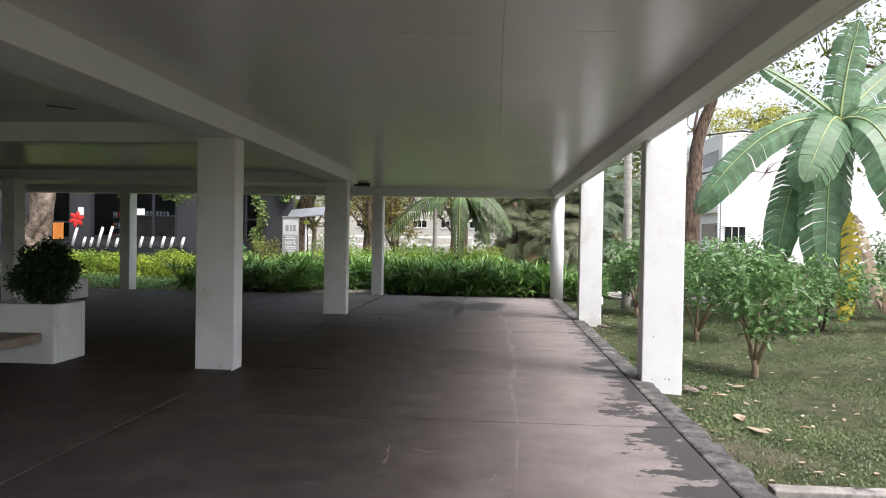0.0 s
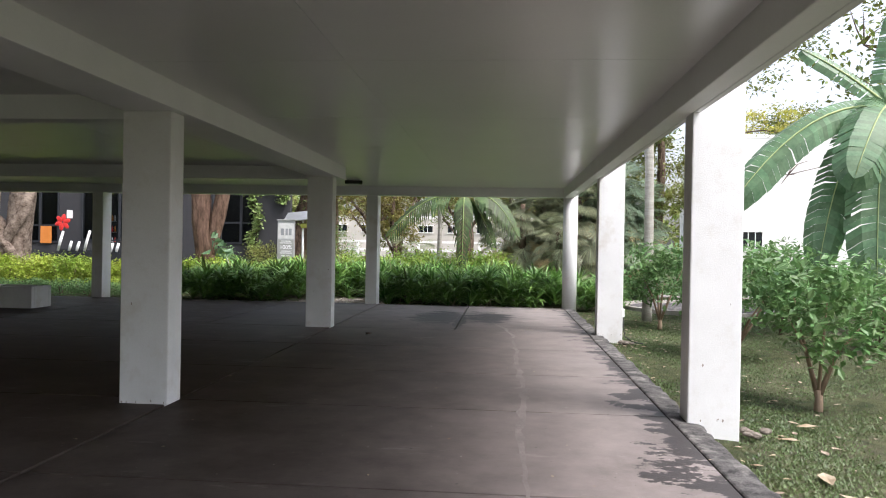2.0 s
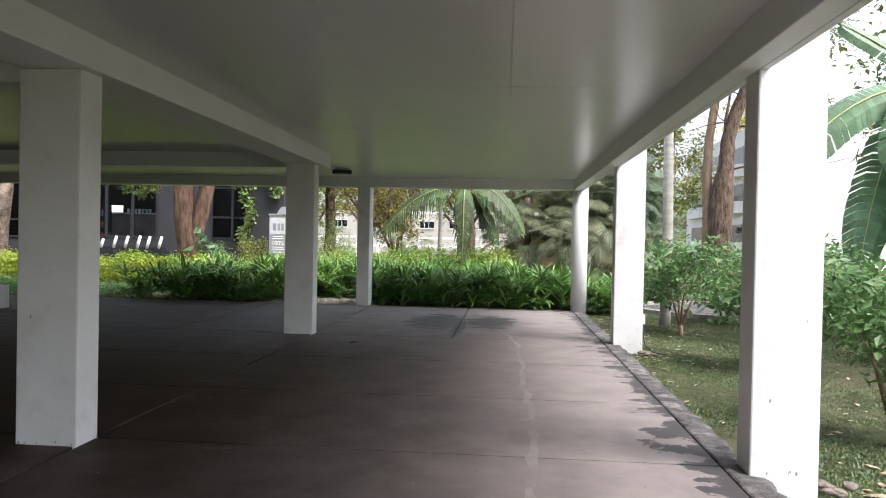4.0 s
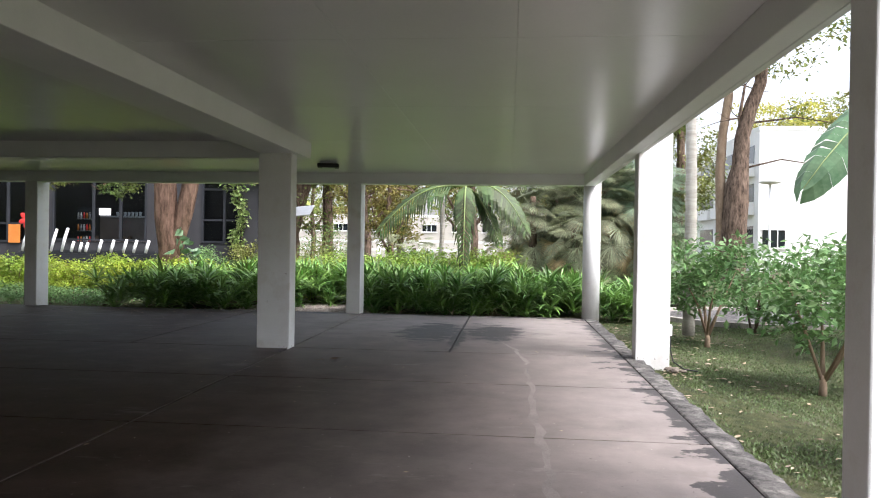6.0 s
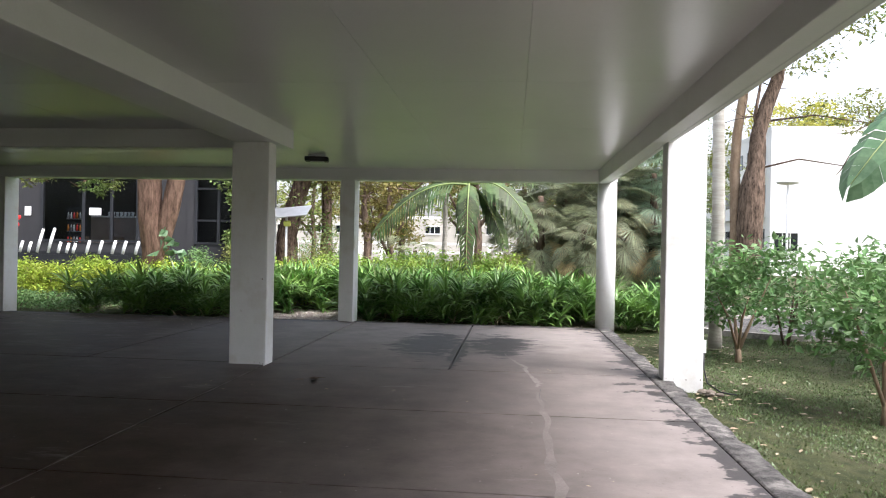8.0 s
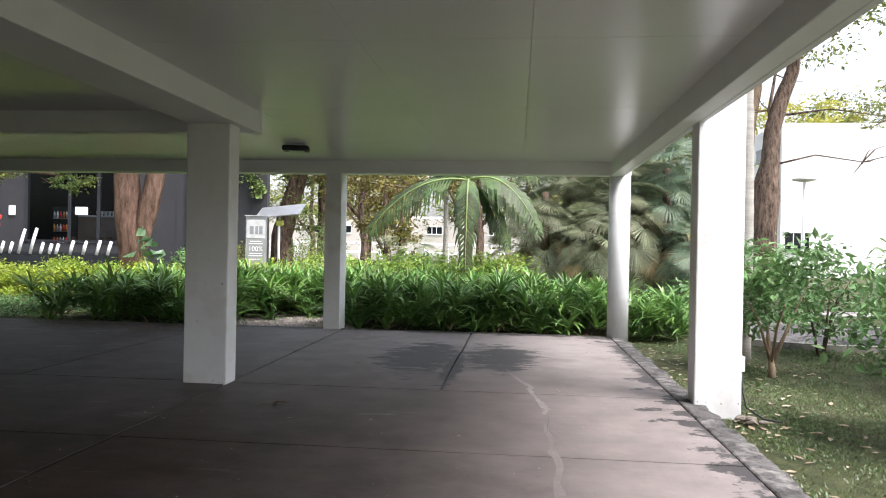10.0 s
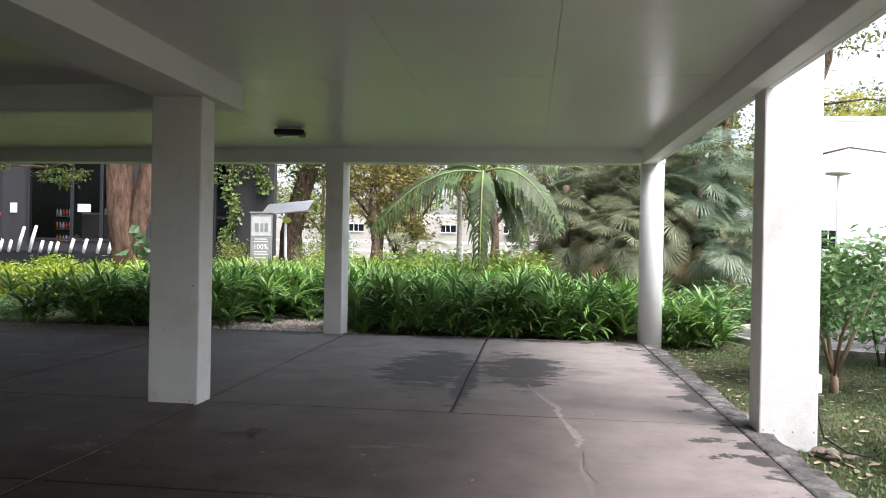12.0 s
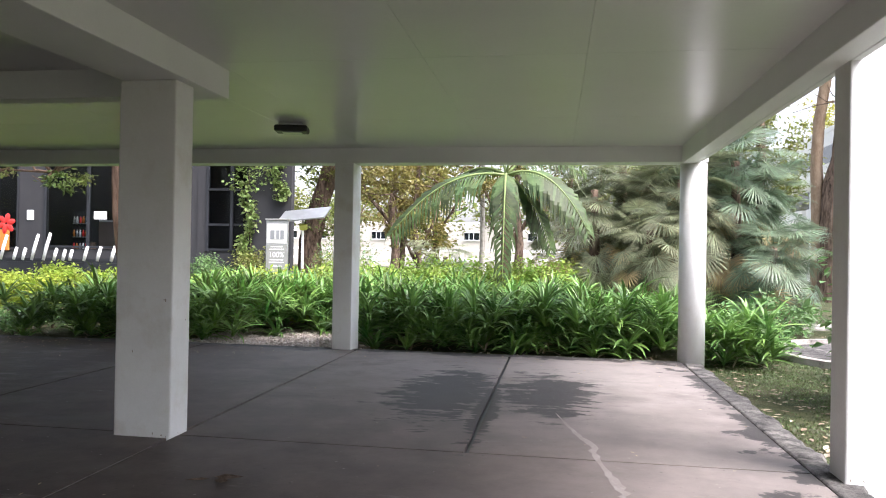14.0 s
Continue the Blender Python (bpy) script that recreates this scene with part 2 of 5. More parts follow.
def part(name, bm, material, parent, label=""):
    ob = new(name, mesh_of(name, bm, material))
    ob.parent = parent
    return tagged(ob, label)


def solo(name, bm, material, label, category, kind="", group=""):
    return tagged(new(name, mesh_of(name, bm, material)), label, category, group, kind)


def thing(name, m, label, category, group="", kind=""):
    ob = new(name)
    ob.matrix_basis = m
    return tagged(ob, label, category, group, kind)


def box(bm, x0, x1, y0, y1, z0, z1, bevel=0.0):
    r = bmesh.ops.create_cube(bm, size=1, matrix=Matrix.Translation(((x0 + x1) / 2, (y0 + y1) / 2, (z0 + z1) / 2)) @ Matrix.Diagonal((x1 - x0, y1 - y0, z1 - z0, 1)))
    if bevel:
        vs = set(r["verts"])
        bmesh.ops.bevel(bm, geom=[ed for ed in bm.edges if ed.verts[0] in vs], offset=bevel, segments=2, affect="EDGES", profile=0.5)
    return bm


def boxes(*specs, bevel=0.0):
    bm = bmesh.new()
    for s in specs:
        box(bm, *s, bevel=bevel)
    return bm


def tube(bm, pts, radii, seg=10, wob=0.0, seed=0):
    """A tapered limb along points; wob makes it uneven."""
    rng = random.Random(seed)
    rings = []
    for i, (p, r) in enumerate(zip(pts, radii)):
        p = Vector(p)
        d = (Vector(pts[min(i + 1, len(pts) - 1)]) - Vector(pts[max(i - 1, 0)])).normalized()
        u = d.cross(Vector((0, 1, 0.01))).normalized()
        v = d.cross(u)
        ring = []
        for k in range(seg):
            w = 1 + wob * (noise.noise(Vector((k * 0.9 + seed * 7, i * 0.8, seed))) + rng.uniform(-0.3, 0.3))
            ang = 2 * math.pi * k / seg
            ring.append(bm.verts.new(p + (u * math.cos(ang) + v * math.sin(ang)) * r * w))
        rings.append(ring)
    for lo, hi in zip(rings, rings[1:]):
        for k in range(seg):
            bm.faces.new((lo[k], lo[(k + 1) % seg], hi[(k + 1) % seg], hi[k])).smooth = True
    bm.faces.new(rings[-1])
    bm.faces.new(rings[0][::-1])
    return bm


def from_arrays(name, verts, faces, material):
    me = bpy.data.meshes.new(name)
    me.from_pydata([tuple(v) for v in verts], [], faces)
    me.materials.append(material)
    return me


def leaf_mesh(name, centres, size, material, rng, aspect=2.2, droop=0.35, up=0.4):
    """Many small folded leaves, one at each centre, each a pair of quads round a midrib."""
    V, F = [], []
    for c in centres:
        d = Vector((rng.gauss(0, 1), rng.gauss(0, 1), rng.gauss(0, 0.6) - droop)).normalized()
        nrm = Vector((rng.gauss(0, 0.6), rng.gauss(0, 0.6), 1 * up + rng.uniform(0, 1)))
        s = d.cross(nrm).normalized()
        nn = s.cross(d)
        L = size * rng.uniform(0.65, 1.3)
        w = L / aspect / 2
        c = Vector(c)
        b = len(V)
        V += [c, c + d * L * 0.45 + s * w + nn * w * 0.35, c + d * L, c + d * L * 0.45 - s * w + nn * w * 0.35]
        F += [(b, b + 1, b + 2), (b, b + 2, b + 3)]
    return from_arrays(name, V, F, material)


def cloud(rng, n, centre, radii, clumps=14, spread=0.32, hollow=0.25):
    """Points in uneven clumps within an ellipsoid, so that the outline has gaps."""
    cs = []
    for _ in range(clumps):
        while True:
            p = Vector((rng.uniform(-1, 1), rng.uniform(-1, 1), rng.uniform(-1, 1)))
            if hollow < p.length < 1:
                break
        cs.append(p)
    out = []
    for _ in range(n):
        p = rng.choice(cs) + Vector((rng.gauss(0, spread), rng.gauss(0, spread), rng.gauss(0, spread * 0.8)))
        out.append(Vector(centre) + Vector((p.x * radii[0], p.y * radii[1], p.z * radii[2])))
    return out


def strap(V, F, base, heading, length, width, rise, bend, n=6, twist=0.0, fold=0.15):
    """A strap-shaped leaf that rises from base and arches over."""
    h = Vector((math.cos(heading), math.sin(heading), 0))
    s = Vector((-h.y, h.x, 0))
    p, el = Vector(base), rise
    step = length / n
    b = len(V)
    for i in range(n + 1):
        t = i / n
        w = width * (0.55 + 0.6 * min(1, t * 3)) * (1 - t ** 3) * 0.5 + 0.001
        side = (s * math.cos(twist * t) + Vector((0, 0, 1)) * math.sin(twist * t))
        nrm = h * -math.sin(el) + Vector((0, 0, 1)) * math.cos(el)
        V += [p - side * w + nrm * w * fold, p.copy(), p + side * w + nrm * w * fold]
        p = p + (h * math.cos(el) + Vector((0, 0, 1)) * math.sin(el)) * step
        el -= bend / n * (0.4 + 1.2 * t)
    for i in range(n):
        o = b + i * 3
        F += [(o, o + 1, o + 4, o + 3), (o + 1, o + 2, o + 5, o + 4)]


def ground_z(x, y):
    """Height of the garden ground: a little below the slab, with a shallow dip beside it."""
    dip = 0.2 * math.exp(-((x - 4.0) / 1.5) ** 2) / (1 + math.exp((y - 16) / 1.0))
    far = 0.02 * noise.noise(Vector((x * 0.6, y * 0.6, 0.3)))
    drain = 0.35 if (y < 4.15 and x > 2.0) else 0.0
    return -0.09 - dip + far - drain


# ---- structure ----
CEIL, SOFFIT = 2.87, 2.634
X_EDGE, Y_EDGE, Y_BACK = 1.95, 18.3, -1.9

# ground: one sheet to the horizon, finer near the walk
bm = bmesh.new()
xs = [-1500, -300, -100, -50] + [-30 + i * 1.0 for i in range(30)] + [i * 0.4 for i in range(36)] + [15 + i for i in range(20)] + [50, 100, 300, 1500]
ys = [-1500, -200, -60, -20] + sorted([-10 + i * 0.6 for i in range(60)] + [4.12, 4.18]) + [26 + i * 2 for i in range(25)] + [100, 300, 1500]
grid = [[bm.verts.new((x, y, (ground_z(x, y) if abs(x) < 60 and -25 < y < 90 else -0.09) - (0.25 if -13.9 < x < 1.6 and Y_BACK + 0.1 < y < 17.9 else 0))) for x in xs] for y in ys]
for j in range(len(ys) - 1):
    for i in range(len(xs) - 1):
        bm.faces.new((grid[j][i], grid[j][i + 1], grid[j + 1][i + 1], grid[j + 1][i])).smooth = True
solo("ground", bm, M_GRASS, "patchy green lawn with bare soil and dry leaves", "ground", "structure")

# concrete floor, cast in bays with open joints between them
floor = thing("floor", pose(0, 0, 0), "worn brown concrete floor slabs with dark joints and stains", "floor", kind="structure")
part("bed", boxes((-14, X_EDGE - 0.02, Y_BACK, Y_EDGE - 0.02, -0.3, -0.03)), M_BLACK, floor, "dirt-filled joints")
JX = [-14, -8.9, -2.70, X_EDGE - 0.20]
JY = [Y_BACK, -0.8, 1.2, 3.2, 5.28, 7.43, 9.25, 11.25, 13.36, Y_EDGE - 0.1]
for x0, x1 in zip(JX, JX[1:]):
    for y0, y1 in zip(JY, JY[1:]):
        splits = [x0, -0.52, x1] if (x0 > -3 and y0 > 13) else [x0, -5.0, x1] if (x1 == -2.70 and y0 > 13) else [x0, x1]
        for u0, u1 in zip(splits, splits[1:]):
            g = 0.010
            gl, gr = (0.018 if u0 in (-0.52, -2.70) else g), (0.018 if u1 in (-0.52, -2.70) else g)
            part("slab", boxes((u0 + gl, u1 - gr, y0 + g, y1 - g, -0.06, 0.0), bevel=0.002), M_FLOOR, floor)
bm = bmesh.new()
rows_ = []
for k in range(320):
    y = Y_BACK + k * (Y_EDGE - 0.1 - Y_BACK) / 319
    j1, j2 = noise.noise(Vector((y * 3.1, 0, 7))), noise.noise(Vector((y * 7.3, 2, 1)))
    xo = X_EDGE + 0.05 + 0.06 * j1 + 0.04 * j2
    prof = ((X_EDGE - 0.186, -0.3), (X_EDGE - 0.186, -0.012), (X_EDGE - 0.172, -0.004 + 0.006 * j2), ((X_EDGE - 0.18 + xo) / 2, -0.004 + 0.01 * j1), (xo - 0.025, -0.014 + 0.012 * j2), (xo, -0.045), (xo + 0.03, -0.3))
    rows_.append([bm.verts.new((x, y, z)) for x, z in prof])
for lo, hi in zip(rows_, rows_[1:]):
    for i in range(6):
        bm.faces.new((lo[i], hi[i], hi[i + 1], lo[i + 1]))
bmesh.ops.recalc_face_normals(bm, faces=bm.faces)
part("kerb_strip", bm, M_EDGE, floor, "blackened damp concrete edge strip")

# ceiling in painted boards with hairline joints
bm = bmesh.new()
CX = [-14, -11.6, -9.2, -7.0, -5.0, -3.14, -2.6, -0.94, 0.28, 1.7105]
CY = [-3.31 + 2.43 * i for i in range(10)]
for x0, x1 in zip(CX, CX[1:]):
    for y0, y1 in zip(CY, CY[1:]):
        y0, y1 = max(y0, -2.2), min(y1, 18.45)
        if y0 < y1:
            box(bm, x0 + 0.0015, x1 - 0.0015, y0 + 0.0025, y1 - 0.0025, CEIL, CEIL + 0.03)
solo("ceiling", bm, M_CEIL, "glossy grey-white painted board ceiling", "ceiling", "structure")

# unseen block that closes the ceiling, stands over the beams and shuts out sky
bm = boxes((-14.1, 1.93, -2.2, 18.6, CEIL + 0.034, 3.5))
solo("wall_upper", bm, M_PAINT, "unseen white block added above the ceiling to shut out sky", "wall", "structure")
# unseen wall added to darken the left side; its grey cuts bounce
bm = boxes((-14.2, -14, -2.2, 17.9, -0.3, CEIL + 0.034))
solo("wall_west", bm, M_GREYWALL, "unseen dark grey wall added to keep light off the left", "wall", "structure")


def beam(name, *spec):
    solo(name, boxes(spec, bevel=0.008), M_BEAM, "white painted concrete beam under the ceiling", "beam", "structure")


beam("beam_middle", -3.14, -2.62, -2.2, 13.95, SOFFIT, CEIL + 0.02)
beam("beam_edge", 1.71, 1.872, -2.2, 18.19, SOFFIT, CEIL + 0.033)
beam("beam_fascia", 1.882, 1.94, -2.2, 18.19, SOFFIT + 0.004, CEIL + 0.033)
beam("beam_front", -14, 2.05, 18.2, 18.5, SOFFIT + 0.02, CEIL + 0.032)
beam("beam_cross", -13.9, -3.15, 7.62, 7.88, SOFFIT, CEIL + 0.02)
beam("beam_cross_far", -13.9, -3.15, 13.78, 13.97, SOFFIT, CEIL + 0.02)


M_CHIP = mat("bare_render", (0.22, 0.19, 0.16), (0.36, 0.32, 0.28), 12, 0.9, 0.6, 60, 0.1)


def column(x0, x1, y0, y1, top, label, z0=-0.35, chips=0, seed=0):
    """A square column; chips are flakes where the paint has come off its faces near the foot."""
    t = thing("column", pose(0, 0, 0), label, "column", "building columns")
    part("shaft", boxes((x0, x1, y0, y1, z0, top), bevel=0.012), M_PAINT, t)
    r = random.Random(seed)
    for k in range(chips):
        side = k % 3 == 2
        u, z, w, h = r.uniform(0.03, 0.97), r.choice((0.012, 0.012, 0.02, 0.6)) * r.uniform(0.7, 1.8), r.uniform(0.003, 0.009), r.uniform(0.004, 0.016)
        pts = [(w * math.cos(q) * r.uniform(0.6, 1.2), h * math.sin(q) * r.uniform(0.5, 1.2)) for q in (i_ * 0.698 for i_ in range(9))]
        V = [(x1 + 0.0012, y0 + u * (y1 - y0) + p, z + q) if side else (x0 + u * (x1 - x0) + p, y0 - 0.0012, z + q) for p, q in pts]
        V = [(min(max(x, x0 + 0.014), x1 - 0.014) if not side else x, min(max(y, y0 + 0.014), y1 - 0.014) if side else y, max(z_, 0.004)) for x, y, z_ in V]
        ob = new("chip", from_arrays("chip", V, [tuple(range(9))], M_CHIP))
        ob.parent = t
        tagged(ob, "flaked bare patch in the paint")


LBL = "square white painted concrete column on the concrete floor"
column(-3.144, -2.69, 7.19, 7.455, SOFFIT, LBL, chips=8, seed=1)
column(-3.144, -2.69, 13.25, 13.505, SOFFIT, LBL, chips=9, seed=2)
column(-3.05, -2.77, 18.16, 18.56, SOFFIT + 0.02, "slim white painted concrete column at the slab edge")
column(-10.05, -9.77, 18.16, 18.56, SOFFIT + 0.02, "slim white painted concrete column at the slab edge")
column(-9.86, -9.58, 13.2, 13.55, SOFFIT, LBL)
LBR = "bright white painted concrete column standing at the slab edge beside the lawn"
column(1.877, 2.315, 7.27, 7.53, CEIL + 0.6, LBR, chips=8, seed=3)
column(1.877, 2.307, 13.19, 13.45, CEIL + 0.6, LBR, chips=9, seed=4)
bm = bmesh.new()
tube(bm, [(1.885, 18.33, -0.3), (1.885, 18.33, 1.2), (1.885, 18.33, SOFFIT + 0.03)], [0.172] * 3, 40)
solo("column", bm, M_PAINT, "round white painted concrete column at the slab corner", "column", group="building columns")


# the far edge of the slab, its end strip and the gravel behind it
part("end_strip", boxes((-14, X_EDGE + 0.06, Y_EDGE - 0.094, Y_EDGE + 0.08, -0.3, -0.006), bevel=0.012), M_EDGE, floor, "blackened damp concrete edge strip")


# ---- marks on the floor ----
M_TRACK = mat("pale_worn_streak", (0.13, 0.112, 0.102), (0.225, 0.20, 0.185), 2.5, 0.6, 0.3, 50, 0.3)
M_FILL = mat("cement_filling", (0.215, 0.192, 0.178), (0.30, 0.272, 0.256), 4.0, 0.8, 0.4, 60, 0.2)
def ribbon(name, pts, widths, material, label, z=0.003, seed=1):
    """A thin uneven streak laid on the floor along a line of points."""
    r = random.Random(seed)
    V, F, n = [], [], 0
    for (x0, y0), (x1, y1), w0, w1 in zip(pts, pts[1:], widths, widths[1:]):
        for k in range(8):
            t = k / 8
            w = (w0 + (w1 - w0) * t) * r.uniform(0.55, 1.3) / 2
            x, y = x0 + (x1 - x0) * t + r.uniform(-0.3, 0.3) * w0, y0 + (y1 - y0) * t
            dx, dy = x1 - x0, y1 - y0
            d = math.hypot(dx, dy)
            V += [(x - dy / d * w, y + dx / d * w, z), (x + dy / d * w, y - dx / d * w, z)]
    F = [(i, i + 1, i + 3, i + 2) for i in range(0, len(V) - 2, 2)]
    tagged(new(name, from_arrays(name, V, F, material)), label, "floor mark", kind="structure")


ribbon("crack_patch", [(0.10, 14.75), (0.22, 14.2), (0.36, 13.72), (0.40, 13.2), (0.49, 12.75), (0.48, 12.45)], [0.008, 0.03, 0.06, 0.03, 0.07, 0.015], M_FILL, "pale cement filling along a floor crack", seed=3)
ribbon("worn_streak", [(0.40, 3.6), (0.46, 5.2), (0.44, 6.6), (0.50, 7.9), (0.53, 8.6), (0.48, 9.9), (0.50, 11.2), (0.47, 12.4)], [0.01, 0.03, 0.06, 0.08, 0.07, 0.08, 0.06, 0.02], M_TRACK, "pale worn streak along the concrete floor", z=0.0015, seed=8)
ribbon("joint_filling", [(-2.70, 7.7), (-2.69, 9.2), (-2.71, 10.6), (-2.69, 11.8), (-2.70, 13.2)], [0.006, 0.010, 0.008, 0.012, 0.010], M_TRACK, "pale mortar along a floor joint", seed=12)
ribbon("crack_line", [(-0.87, 5.1), (-0.84, 4.93), (-0.74, 4.83), (-0.66, 4.80), (-0.56, 4.74)], [0.007, 0.008, 0.006, 0.007, 0.004], M_BLACK, "thin dark crack in the concrete", seed=4)
ribbon("crack_line", [(-0.80, 4.36), (-0.77, 4.27), (-0.77, 4.08)], [0.008, 0.007, 0.004], M_BLACK, "thin dark crack in the concrete", seed=5)
ribbon("crack_line", [(-1.12, 3.72), (-1.0, 3.78), (-0.93, 3.62)], [0.004, 0.005, 0.004], M_BLACK, "thin dark crack in the concrete", seed=9)
ribbon("scuff", [(-0.50, 4.52), (-0.49, 4.35), (-0.47, 4.22), (-0.48, 4.05)], [0.008, 0.016, 0.012, 0.035], M_CHIP, "pale scuffed scrape on the concrete", seed=14)
ribbon("scuff", [(-0.30, 4.42), (-0.22, 4.36), (-0.12, 4.40)], [0.03, 0.05, 0.02], M_TRACK, "pale scuffed scrape on the concrete", seed=15)
ribbon("crack_line", [(0.50, 12.4), (0.47, 12.0), (0.55, 11.7)], [0.006, 0.006, 0.004], M_BLACK, "thin dark crack in the concrete", seed=6)

# ---- things under the building ----
def ceiling_lamp(x, y):
    t = thing("ceiling_lamp", pose(x, y, CEIL, 0, 0, 12), "small black surface-mounted ceiling lamp", "ceiling lamp")
    part("mount", boxes((-0.14, 0.14, -0.10, 0.10, -0.03, 0.0), bevel=0.01), M_ALU, t)
    part("housing", boxes((-0.19, 0.19, -0.12, 0.12, -0.105, -0.031), bevel=0.02), M_BLACK, t)
    part("lens", boxes((-0.10, 0.12, -0.08, 0.08, -0.117, -0.106), bevel=0.004), M_ALU, t, "grey ribbed lens")


ceiling_lamp(-2.98, 16.3)
slot = solo("ceiling_slot", boxes((-0.14, 0.14, -0.02, 0.02, -0.008, -0.001), bevel=0.002), M_BLACK, "thin dark slot fitting on the ceiling board", "slot")
slot.matrix_basis = pose(-4.4, 6.63, CEIL, 0, 0, 46)


def planter(x0, x1, y0, y1, h, label):
    t = thing("planter", pose(0, 0, 0), label, "planter", "white planters")
    w = 0.09
    part("wall", boxes((x0, x1, y0, y0 + w, 0, h), bevel=0.012), M_PAINT, t)
    part("wall", boxes((x0, x1, y1 - w, y1, 0, h), bevel=0.012), M_PAINT, t)
    part("wall", boxes((x0, x0 + w, y0 + w + 0.002, y1 - w - 0.002, 0, h - 0.002), bevel=0.006), M_PAINT, t)
    part("wall", boxes((x1 - w, x1, y0 + w + 0.002, y1 - w - 0.002, 0, h - 0.002), bevel=0.006), M_PAINT, t)
    part("soil", boxes((x0 + w + 0.002, x1 - w - 0.002, y0 + w + 0.002, y1 - w - 0.002, 0.02, h - 0.06)), M_BARK, t, "dark planting soil")


planter(-5.75, -4.83, 7.2, 7.83, 0.69, "white painted masonry planter box on the floor")
planter(-10.6, -9.47, 15.05, 15.7, 0.45, "low white painted masonry planter box on the floor")
bench = thing("bench", pose(0, 0, 0), "brown concrete bench slab built against the planter", "bench")
part("seat", boxes((-5.6, -4.97, 5.1, 7.195, 0.26, 0.36), bevel=0.01), mat("brown_concrete", (0.21, 0.165, 0.13), (0.31, 0.25, 0.205), 3.0, 0.8, 0.4, 55, 0.2), bench)
part("leg", boxes((-5.5, -5.07, 5.3, 5.5, 0, 0.259), bevel=0.008), M_PAINT, bench)

r = random.Random(21)
shrub = thing("potted_shrub", pose(-5.15, 7.5, 0.62), "round dark green leafy shrub growing in the planter", "shrub")
bm = bmesh.new()
tube(bm, [(0, 0, -0.02), (0.02, 0, 0.2), (0, 0.03, 0.45)], [0.035, 0.03, 0.02], 8)
part("stem", bm, M_BARK, shrub)
ob = new("foliage", leaf_mesh("foliage", cloud(r, 14000, (0, 0, 0.42), (0.31, 0.3, 0.36), 60, 0.16, 0.2), 0.05, M_DARKLEAF, r, 1.8))
ob.parent = shrub

socket = thing("socket_box", pose(2.308, 13.19, 0.38), "small white electrical box on the column with a black cable", "socket box")
part("box", boxes((0.0, 0.035, 0.03, 0.11, -0.07, 0.07), bevel=0.006), M_WHITE, socket)
bm = bmesh.new()
tube(bm, [(0.02, 0.07, -0.07), (0.02, 0.06, -0.25), (0.05, 0.02, -0.4), (0.16, -0.12, -0.47), (0.3, -0.2, -0.475)], [0.008] * 5, 6)
part("cable", bm, M_BLACK, socket)

M_RUBBLE = mat("dirty_rubble", (0.10, 0.085, 0.07), (0.24, 0.205, 0.17), 9, 0.95, 0.8, 50, 0.1)
# broken concrete footing at the corner columns
for k, (cx, cy) in enumerate(((2.33, 7.42), (2.2, 13.1))):
    r = random.Random(60 + k)
    for j in range(6):
        bm = bmesh.new()
        bmesh.ops.create_icosphere(bm, subdivisions=2, radius=0.04)
        for v in bm.verts:
            v.co *= 1 + 1.1 * noise.noise(v.co * 14 + Vector((j * 3.1, k, 0)))
            v.co.z *= 0.6
        ob = solo("rubble", bm, M_RUBBLE, "broken piece of concrete beside the column foot", "rubble", group="column rubble")
        ob.location = (cx + r.uniform(0, 0.28), cy + r.uniform(-0.28, 0.1), -0.09)
kerb = thing("kerb", pose(0, 0, 0), "low pale concrete kerb across the lawn edge", "kerb", kind="structure")
M_KERB = mat("stained_kerb", (0.22, 0.20, 0.18), (0.36, 0.33, 0.30), 5.0, 0.9, 0.8, 45, 0.15, stain=(0.05, 0.048, 0.045), stain_scale=3.5, stain_lo=0.48, stain_hi=0.62)
part("top", boxes((2.1, 8.0, 4.1, 4.24, -0.6, -0.085), bevel=0.01), M_KERB, kerb)

# ---- garden plants ----
rng = random.Random(4)


def place(name, me, m, parent, label=""):
    ob = new(name, me)
    ob.parent = parent
    ob.matrix_basis = m
    return tagged(ob, label)


def strap_leaf(seed, mt):
    r = random.Random(seed)
    V, F = [], []
    strap(V, F, (0, 0, 0), 0, r.uniform(0.42, 0.72), r.uniform(0.034, 0.052), r.uniform(0.35, 1.4), r.uniform(0.6, 1.9), 6, r.uniform(-0.4, 0.4), 0.3)
    return from_arrays("leaf", V, F, mt)


LEAVES = [strap_leaf(300 + i, M_LILY) for i in range(20)]
DRY_LEAVES = [strap_leaf(330 + i, M_DRY) for i in range(3)]
CLUMPS, BED_V, BED_F = [], [], []
for i in range(6):
    r = random.Random(100 + i)
    V, F = [], []
    for q in range(5):          # rosettes at several heights on short stems
        cx, cy, cz = r.gauss(0, 0.13), r.gauss(0, 0.13), r.uniform(0.1, 0.62)
        for k in range(24):
            strap(V, F, (cx + r.gauss(0, 0.012), cy + r.gauss(0, 0.012), cz + r.uniform(-0.05, 0.06)), r.uniform(0, 6.283), r.uniform(0.42, 0.72), r.uniform(0.034, 0.052), r.uniform(0.3, 1.45), r.uniform(0.6, 1.9), 5, r.uniform(-0.4, 0.4), 0.3)
    CLUMPS.append((V, F))


